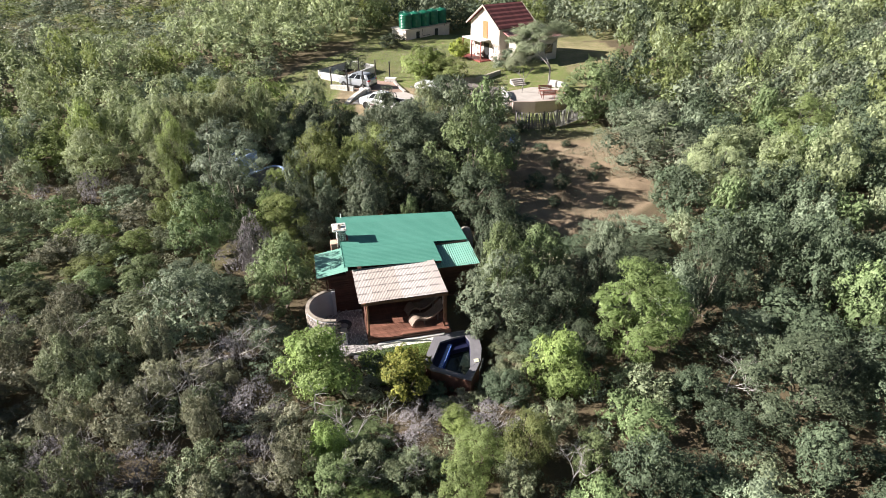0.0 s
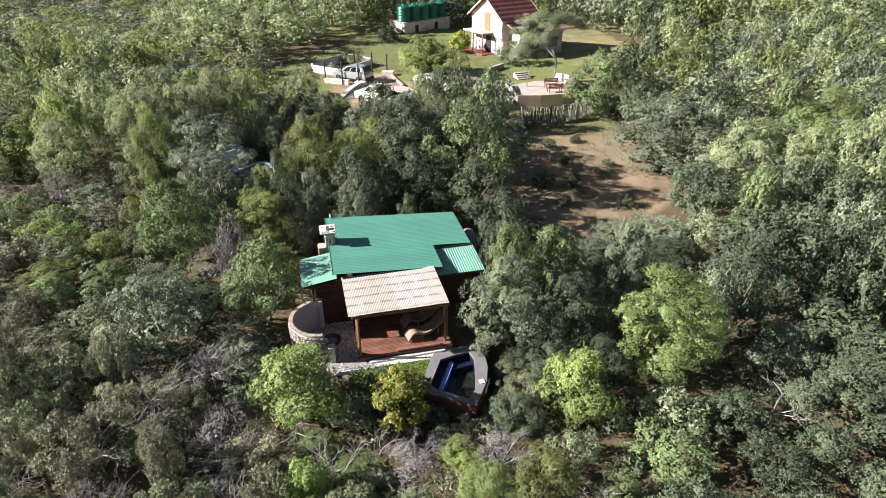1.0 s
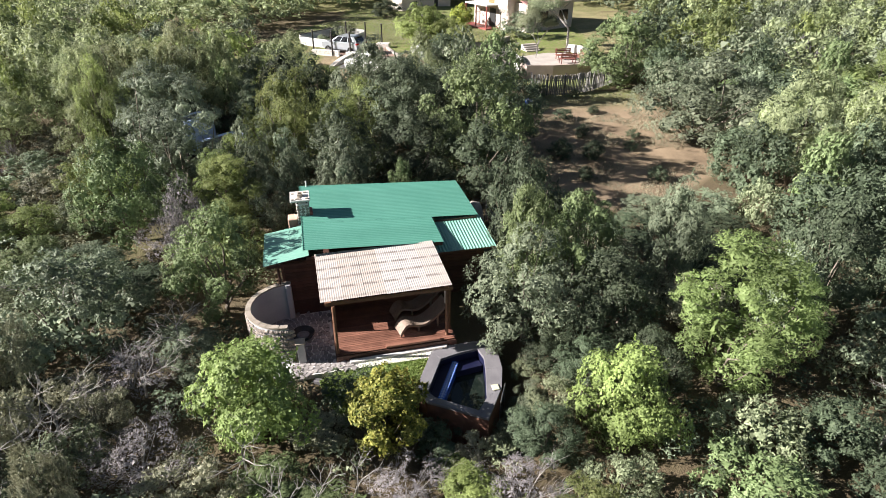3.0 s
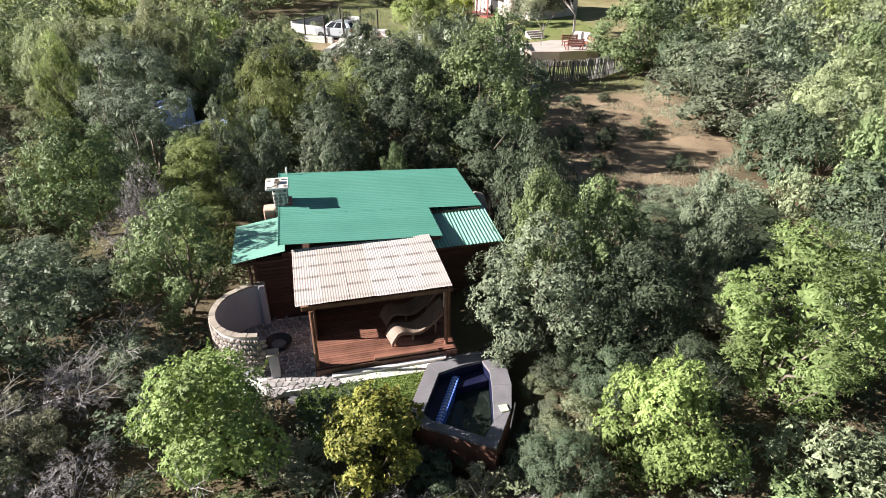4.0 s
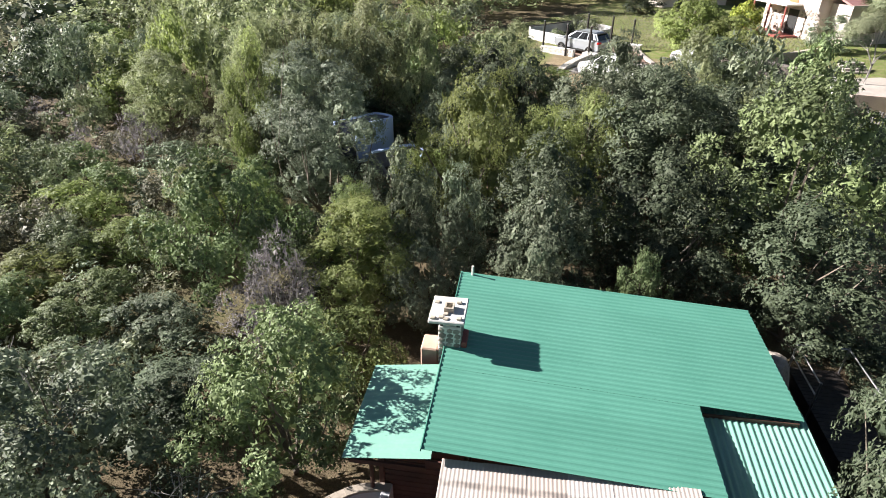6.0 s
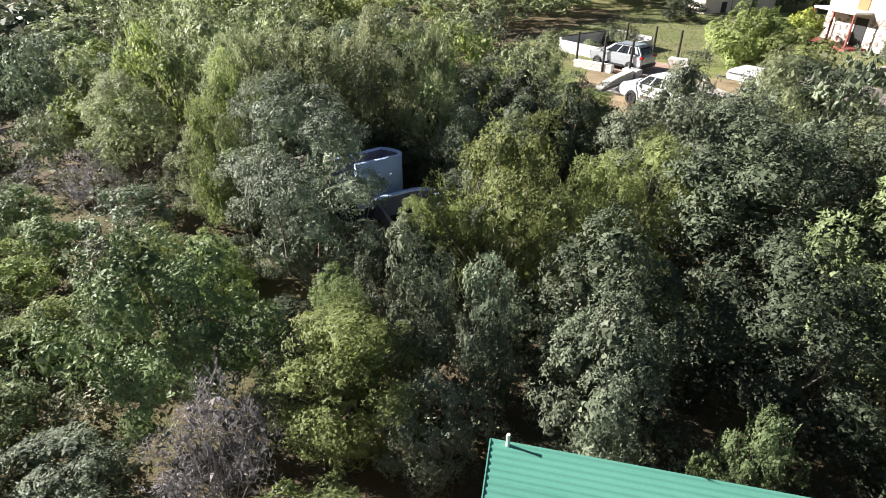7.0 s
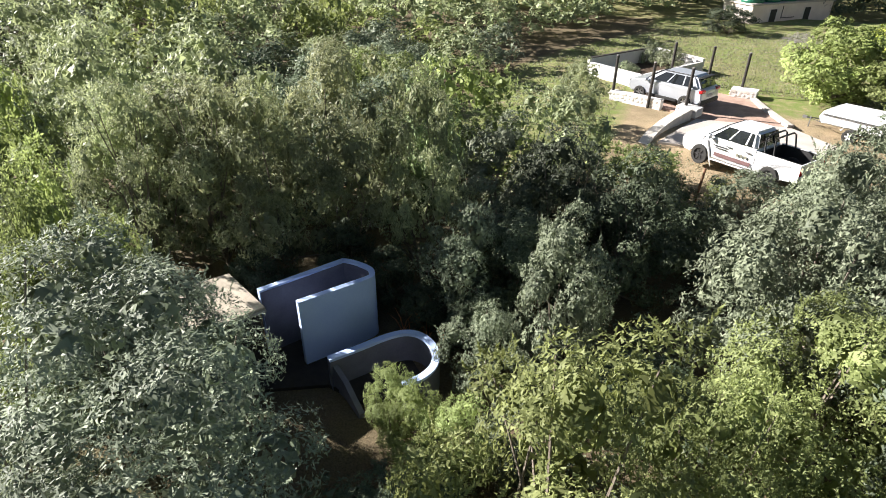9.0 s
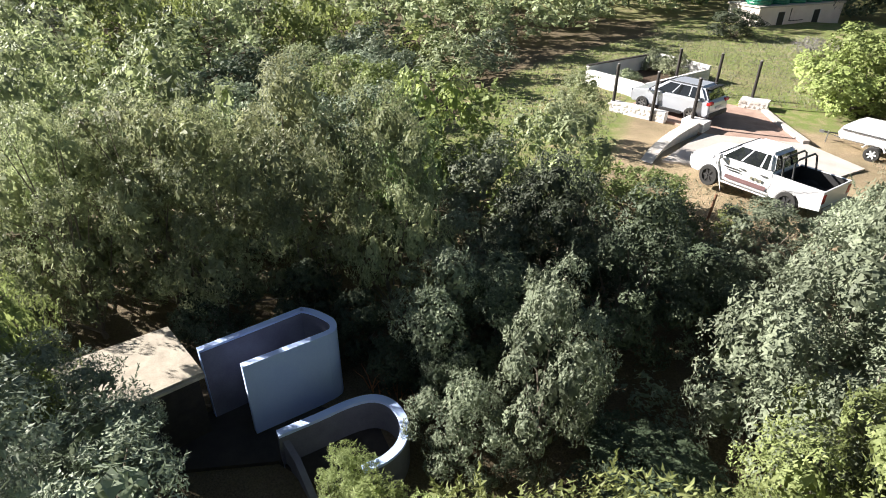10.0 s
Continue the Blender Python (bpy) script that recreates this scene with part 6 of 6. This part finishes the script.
# ---- water tanks on their plinth house ----
def make_tank_house():
    t = thing("tank_house", pose(-5.8, 95.4, 2.25, 0, 0, 46), "long pale plastered store carrying water tanks", "building")
    part("wall", boxes((0, 0, -0.4, 9.9, 3.3, 1.75)), plain("pinkish_plaster", (0.58, 0.50, 0.45), (0.74, 0.67, 0.61), 0.9, 0.8, 18), t, "pale pinkish plastered walls")
    part("slab", boxes((-0.12, -0.12, 1.752, 10.02, 3.4, 1.9), bevel=0.02), concrete, t)
    for x in (2.2, 6.4):
        d = part("door", boxes((x, -0.03, -0.1, x + 0.75, 0.0, 1.35)), black, t, "dark open doorway")
        part("door_frame", boxes((x - 0.06, -0.04, -0.1, x, 0.0, 1.41), (x + 0.75, -0.04, -0.1, x + 0.81, 0.0, 1.41)), white_plaster, d)
    part("pipe", tube(bmesh.new(), [(3.6, -0.06, 1.6), (3.6, -0.06, 0.6), (5.2, -0.06, 0.6)], 0.04, 6), black, t)
    return t


tank_house = make_tank_house()


def make_tank():
    t = thing("water_tank", pose(0, 0, 0), "dark green ribbed plastic water tank on the plinth", "water tank", "water tanks on the plinth")
    bm = bmesh.new()
    prof = [(0.0, 0.95)]
    for k in range(9):
        prof += [(0.02 + k * 0.22, 0.95), (0.10 + k * 0.22, 0.98), (0.16 + k * 0.22, 0.98)]
    prof += [(2.05, 0.93), (2.2, 0.7), (2.28, 0.3)]
    rings = [[bm.verts.new((r * math.cos(i * 0.2618), r * math.sin(i * 0.2618), z)) for i in range(24)] for z, r in prof]
    for q, s in zip(rings, rings[1:]):
        for k in range(24):
            bm.faces.new((q[k], q[(k + 1) % 24], s[(k + 1) % 24], s[k]))
    bm.faces.new(rings[-1])
    part("shell", bm, tank_green, t)
    part("lid", tube(bmesh.new(), [(0, 0, 2.28), (0, 0, 2.36)], [0.3, 0.27], 16), tank_green, t)
    return t


tank = make_tank()
base = pose(-5.8, 95.4, 4.15, 0, 0, 46)
tank.matrix_basis = base @ pose(1.0, 1.1, 0)
for k in range(1, 5):
    copy_thing(tank, base @ pose(1.0 + 1.98 * k, 1.1, 0))
copy_thing(tank, base @ pose(2.0, 2.35, 0))


# ---- the house ----
def make_house():
    az = 33.0
    h = thing("farm_house", pose(3.9, 86.0, 2.35, 0, 0, az), "pale plastered two-storey house with a red clay roof", "house")
    # x runs along the ridge, y across the gable (negative towards the yard)
    W, Lr, eave, apex = 6.5, 5.7, 4.6, 6.75
    wall = bmesh.new()
    a = [wall.verts.new((0, y, z)) for y, z in ((0, -0.5), (-W, -0.5), (-W, eave), (-W / 2, apex), (0, eave))]
    b = [wall.verts.new((Lr, v.co.y, v.co.z)) for v in a]
    wall.faces.new(a)
    wall.faces.new(b[::-1])
    for i in range(5):
        wall.faces.new((a[i], b[i], b[(i + 1) % 5], a[(i + 1) % 5]))
    bmesh.ops.recalc_face_normals(wall, faces=wall.faces)
    house_plaster = plain("house_plaster", (0.50, 0.43, 0.39), (0.68, 0.60, 0.55), 0.9, 0.8, 18, relief=0.15)
    part("wall", wall, house_plaster, h, "pale plastered walls with a gable")
    for s in (0, 1):
        bm = bmesh.new()
        y0, y1 = (0.45, -W / 2) if s == 0 else (-W - 0.45, -W / 2)
        z0 = eave - 0.28
        n = 14
        grid = [[bm.verts.new((-0.45 + (Lr + 0.9) * i / n, y0 + (y1 - y0) * j / 12, z0 + (apex + 0.12 - z0) * j / 12 + 0.05 * (j % 2) + 0.012 * (i % 2))) for i in range(n + 1)] for j in range(13)]
        for p, q in zip(grid, grid[1:]):
            for i in range(n):
                bm.faces.new((p[i], p[i + 1], q[i + 1], q[i]))
        r = bmesh.ops.extrude_face_region(bm, geom=list(bm.faces))
        bmesh.ops.translate(bm, verts=[v for v in r["geom"] if isinstance(v, bmesh.types.BMVert)], vec=(0, 0, 0.10))
        bmesh.ops.recalc_face_normals(bm, faces=bm.faces)
        part("roof", bm, tile_red, h, "red clay tiled roof slope")
        slope = (apex + 0.12 - z0) / abs(y1 - y0)
        for x in (-0.52, Lr + 0.46):
            bm = boxes((x, min(y0, y1), 0, x + 0.06, max(y0, y1), 0.22))
            for v in bm.verts:
                v.co.z += z0 + abs(v.co.y - y0) * slope - 0.06
            part("barge_board", bm, cream, h)
    part("upper_door", boxes((-0.06, -4.0, 2.75, 0.0, -2.9, 4.95)), plain("varnished_door", (0.26, 0.12, 0.05), (0.38, 0.19, 0.08), 0.5, 3, 40), h, "varnished wooden loft door")
    part("lower_door", boxes((-0.05, -4.4, 0.1, 0.0, -3.2, 2.2)), black, h, "dark glazed doorway")
    part("balcony", boxes((-1.6, -4.6, 2.55, -0.01, -0.2, 2.70), bevel=0.01), white_plaster, h)
    for y in (-4.5, -2.4, -0.3):
        part("porch_post", boxes((-1.55, y - 0.06, 0.15, -1.43, y + 0.06, 2.548)), red_paint, h, "red painted post")
    part("stoep", boxes((-1.9, -5.0, -0.4, -0.01, 0.1, 0.14)), red_paint, h, "red polished stoep")
    rng = random.Random(4)
    for k in range(70):
        bm = bmesh.new()
        bmesh.ops.create_icosphere(bm, subdivisions=1, radius=1)
        for v in bm.verts:
            v.co *= rng.uniform(0.8, 1.15)
        bm.transform(Matrix.Diagonal((0.08, 0.2, 0.15, 1)))
        y = rng.choice((rng.uniform(-2.9, -0.1), rng.uniform(-6.9, -4.6)))
        part("stone", bm, stone, h, at=pose(0.0, y, rng.uniform(0.1, 2.3)))
    # lean-to on the yard side
    part("lean_to_wall", boxes((1.2, -W - 2.2, -0.5, 8.4, -W + 0.002, 3.0)), house_plaster, h, "pale lean-to walls")
    bm = prism(((0.5, -W - 2.9), (9.6, -W - 2.9), (9.6, -W + 0.3), (0.5, -W + 0.3)), 3.0, 3.15, top=[3.15, 3.15, 4.1, 4.1])
    for v in bm.verts:
        if v.co.z < 3.1 and v.co.y > -W:
            v.co.z += 0.95
    part("lean_to_roof", bm, tile_pale_red, h, "low pale red lean-to roof")
    part("lean_to_edge", boxes((0.45, -W - 3.0, 2.97, 9.65, -W - 2.905, 3.18)), cream, h)
    part("window", boxes((3.0, -W - 2.26, 0.9, 4.4, -W - 2.2, 2.1)), car_glass, h)
    part("window", boxes((6.2, -W - 2.26, 0.9, 7.6, -W - 2.2, 2.1)), car_glass, h)
    part("dish", tube(bmesh.new(), [(6.6, -W - 0.5, 3.7), (6.5, -W - 0.9, 4.3), (6.45, -W - 1.0, 4.35)], [0.03, 0.4, 0.1], 14), white_plaster, h, "white satellite dish")
    return h


make_house()
grass_patch("yard_grass", lambda x, y: inside(x, y, YARD) and not (-12.5 < x < -2 and 61 < y < 72) and not (6 < x < 15 and 61 < y < 69), -20, 55, 8, 92, 45000, 0.11, ground_z, Matrix(), "mown and trampled grass of the yard", "scrub", 0.18)
grass_patch("orchard_grass", lambda x, y: inside(x, y, ORCHARD) and (noise.noise(Vector((x * 0.35, y * 0.35, 5))) > 0.0 or y > 53.5), 4, 36, 18, 58, 16000, 0.11, ground_z, Matrix(), "tufts of dry and green grass under young trees", "scrub", 0.18)


# ---- patio, its walls, benches and the pale fence ----
def make_patio():
    p = thing("patio", pose(0, 0, 0), "raised pale plastered patio with a curved retaining wall", "patio")
    edge = [(6.7, 66.6), (6.82, 64.9), (7.05, 63.0), (7.5, 61.5), (9.9, 61.55), (12.3, 62.1), (13.6, 63.2), (14.3, 65.5), (14.2, 68.4), (10.8, 69.2)]
    part("retaining_wall", strip_wall(bmesh.new(), edge[2:9], 0.6, 2.45, 0.22), plain("peach_plaster", (0.42, 0.32, 0.28), (0.58, 0.46, 0.41), 0.9, 0.8, 20), p, "peach plastered retaining wall")
    floor = [(10.5 + (x - 10.5) * 0.955, 65.2 + (y - 65.2) * 0.955) for x, y in edge]
    part("floor_slab", prism(floor, 1.0, 2.12), concrete, p, "pale patio floor")
    part("low_wall", strip_wall(bmesh.new(), smooth([(14.3, 66.0), (14.15, 67.6), (13.5, 68.7), (12.6, 69.2)]), 1.5, 2.9, 0.22), white_plaster, p)
    part("gate_pier", strip_wall(bmesh.new(), [(6.62, 66.6), (6.75, 64.8), (7.02, 62.9)], 0.8, 2.7, 0.3, tops=[2.7, 2.7, 2.5]), white_plaster, p)
    return p


make_patio()


def make_bench():
    b = thing("picnic_bench", pose(0, 0, 0), "reddish wooden picnic bench on the patio", "bench", "benches on the patio")
    wood = plain("red_wood", (0.20, 0.075, 0.06), (0.32, 0.13, 0.10), 0.6, 3, 40)
    for k in range(4):
        part("plank", boxes((-0.8, -0.3 + k * 0.16, 0.42, 0.8, -0.16 + k * 0.16, 0.46), bevel=0.008), wood, b)
    for k in range(3):
        part("back_slat", boxes((-0.8, 0.36, 0.55 + k * 0.15, 0.8, 0.40, 0.66 + k * 0.15), bevel=0.008), wood, b)
    for x in (-0.7, 0.64):
        for y in (-0.26, 0.33):
            part("leg", boxes((x, y, 0, x + 0.07, y + 0.07, 0.42 if y < 0 else 1.0), bevel=0.006), wood, b)
    return b


bench = make_bench()
bench.matrix_basis = pose(11.6, 65.6, 2.12, 0, 0, 10)
copy_thing(bench, pose(12.9, 64.9, 2.12, 0, 0, -80))
copy_thing(bench, pose(11.6, 64.0, 2.12, 0, 0, 190))


def make_fence():
    f = thing("picket_fence", pose(0, 0, 0), "weathered grey picket fence curving below the patio", "fence")
    line = [(7.25, 56.55), (8.5, 56.0), (10.0, 56.2), (11.4, 56.75), (12.8, 57.7), (13.8, 58.8), (14.9, 59.7), (16.6, 60.6)]
    pick = mesh_from("picket", prism(((-0.05, 0), (-0.025, -0.04), (0.025, -0.04), (0.05, 0), (0.025, 0.04), (-0.025, 0.04)), 0, 1.6))
    pick.materials.append(grey_wood)
    rng = random.Random(6)
    for (ax, ay), (bx, by) in zip(line, line[1:]):
        d = math.hypot(bx - ax, by - ay)
        ang = math.degrees(math.atan2(by - ay, bx - ax))
        for i in range(int(d / 0.15)):
            k = (i + 0.5) / int(d / 0.15)
            x, y = ax + (bx - ax) * k, ay + (by - ay) * k
            piece("picket", pick, f, pose(x, y, ground_z(x, y) + 0.02 + rng.uniform(-0.04, 0.06), rng.uniform(-2, 2), rng.uniform(-2, 2), ang))
        for z in (0.45, 1.2):
            part("rail", tube(bmesh.new(), [(ax, ay + 0.05, ground_z(ax, ay) + z), (bx, by + 0.05, ground_z(bx, by) + z)], 0.035, 6), grey_wood, f)
        part("post", tube(bmesh.new(), [(ax, ay + 0.1, ground_z(ax, ay) - 0.2), (ax, ay + 0.1, ground_z(ax, ay) + 1.75)], 0.06, 8), tar_wood, f)
    return f


make_fence()
side = thing("side_fence", pose(0, 0, 0), "short dark paling fence beside the path", "fence")
for k in range(12):
    part("picket", boxes((-0.05, -0.012, 0, 0.05, 0.012, 1.5)), tar_wood, side, at=pose(4.4 + k * 0.15, 57.6 + k * 0.02, ground_z(5, 57.6)))
part("rail", tube(bmesh.new(), [(4.3, 57.65, ground_z(5, 57.6) + 1.1), (6.1, 57.9, ground_z(5, 57.6) + 1.1)], 0.035, 6), tar_wood, side)

barrel = thing("blue_drum", pose(6.6, 52.6, ground_z(6.6, 52.6)), "blue plastic drum standing in the orchard", "drum")
part("shell", tube(bmesh.new(), [(0, 0, 0), (0, 0, 0.1), (0, 0, 0.4), (0, 0, 0.75), (0, 0, 0.85)], [0.26, 0.29, 0.30, 0.29, 0.26], 16), plain("blue_plastic", (0.02, 0.05, 0.20), (0.03, 0.07, 0.28), 0.4), barrel)
tagged(part("terrace_edge", strip_wall(bmesh.new(), [(2.6, 70.8), (4.0, 70.4), (7.3, 74.6)], 1.8, 2.75, 0.3), cream), "low stone edge of the house lawn", "wall", kind="structure")
tagged(part("rock_bank", strip_wall(bmesh.new(), [(-1.2, 68.6), (1.6, 67.4), (4.4, 66.6), (6.3, 66.2)], 1.4, 2.75, 0.9, tops=[2.4, 2.8, 2.7, 2.5]), stone), "rough grey rock bank above the path", "rock", kind="structure")


def bank_rocks():
    """Loose grey rocks along the bank, each a thing of its own."""
    rng = random.Random(17)
    for k in range(34):
        s = rng.random()
        x, y = -1.0 + 8.0 * s + rng.uniform(-0.5, 0.5), 68.2 - 2.2 * s + rng.uniform(-1.1, 0.8)
        bm = bmesh.new()
        bmesh.ops.create_icosphere(bm, subdivisions=2, radius=1)
        off = Vector((rng.uniform(0, 50), 0, 0))
        for v in bm.verts:
            v.co *= 1 + 0.45 * noise.noise(v.co * 1.4 + off)
        big = rng.uniform(0.25, 0.62)
        bm.transform(Matrix.Diagonal((big, big * rng.uniform(0.7, 1.2), big * rng.uniform(0.6, 0.9), 1)))
        tagged(part("rock", bm, stone, at=pose(x, y, max(ground_z(x, y), 2.3 if y > 66.6 else 1.6) + big * 0.1, 0, 0, rng.uniform(0, 360))), "rough grey rock of the garden bank", "rock", "rocks of the bank")


bank_rocks()
steps = thing("garden_steps", pose(9.2, 69.3, 2.1, 0, 0, 20), "grey stone garden steps rising from the patio", "steps")
for k in range(4):
    part("step", boxes((-0.8, 0.32 * k, -0.1, 0.8, 0.32 * k + 0.36, 0.15 * (k + 1)), bevel=0.015), concrete, steps)


# ---- bare grey trees on the patio ----
def bare_tree(x, y, z, height, spread, seed, label, leaves=50, deep=5, stout=0.018):
    rng = random.Random(seed)
    t = thing("bare_tree", pose(x, y, z), label, "tree")
    bm = bmesh.new()
    foot = [bm.verts.new((stout * height * math.cos(k * 1.5708), stout * height * math.sin(k * 1.5708), -0.2)) for k in range(4)]
    todo = [(foot, Vector((0, 0, -0.2)), Vector((0.05, 0, 1)), stout * 0.95 * height, height * 0.28, 0)]
    ends = []
    while todo:
        ring, at, way, r, ln, lev = todo.pop()
        mid = at + way * ln * 0.5 + Vector([rng.uniform(-1, 1) for _ in range(3)]) * ln * 0.06
        end = at + way * ln
        rings = grow(bm, ring, [at, mid, end], [r, r * 0.85, r * 0.7])
        if lev == deep:
            ends.append(end)
            continue
        for k in range(3 if lev < 4 else 4):
            d = (way + Vector((rng.uniform(-1, 1) * spread, rng.uniform(-1, 1) * spread, rng.uniform(-0.15, 0.5)))).normalized()
            todo.append((rings[-1], end, d, r * 0.58, ln * rng.uniform(0.6, 0.85), lev + 1))
    part("trunk", bm, deadwood, t)
    if not leaves:
        t.name = "dead_bush"
        return tagged(t, category="bush", group="dead bushes of the scrub")
    g = np.random.default_rng(seed)
    pts = np.array([e[:] for e in ends])
    part_leaf = new("crown", leaf_mesh("crown", leaf_arrays(g, pts, np.full(len(pts), 0.62), leaves, 0.15, 0.24, 0.1, 0.9, 0.2), LEAF["heath"]))
    part_leaf.parent = t
    return t


bare_tree(12.2, 68.4, 2.1, 9.2, 1.6, 2, "wide grey thinly leaved tree on the patio", 170)
for i, (x, y, k) in enumerate(((-10.2, 22.5, 2.3), (-11.8, 19.0, 2.1), (-10.9, 20.8, 1.7), (-2.5, 18.7, 1.5), (-3.6, 15.6, 1.8), (-14.5, 17.2, 2.0), (13.2, 20.2, 2.4), (-12.2, 20.9, 2.4), (-9.6, 24.2, 2.2), (-7.3, 15.6, 2.0), (-3.9, 17.2, 2.2), (-13.0, 18.2, 2.2), (-18.6, 22.1, 2.4), (-1.6, 15.6, 1.8), (-5.9, 19.4, 1.9), (5.2, 15.6, 2.0), (-15.0, 26.4, 2.4))):
    bare_tree(x, y, ground_z(x, y), k * 1.65, 1.5, 40 + i, "bleached grey dead bush with bare branches", 0, 4, 0.015)
bare_tree(9.0, 66.2, 2.1, 5.0, 0.8, 5, "slender pale leafless tree on the patio")
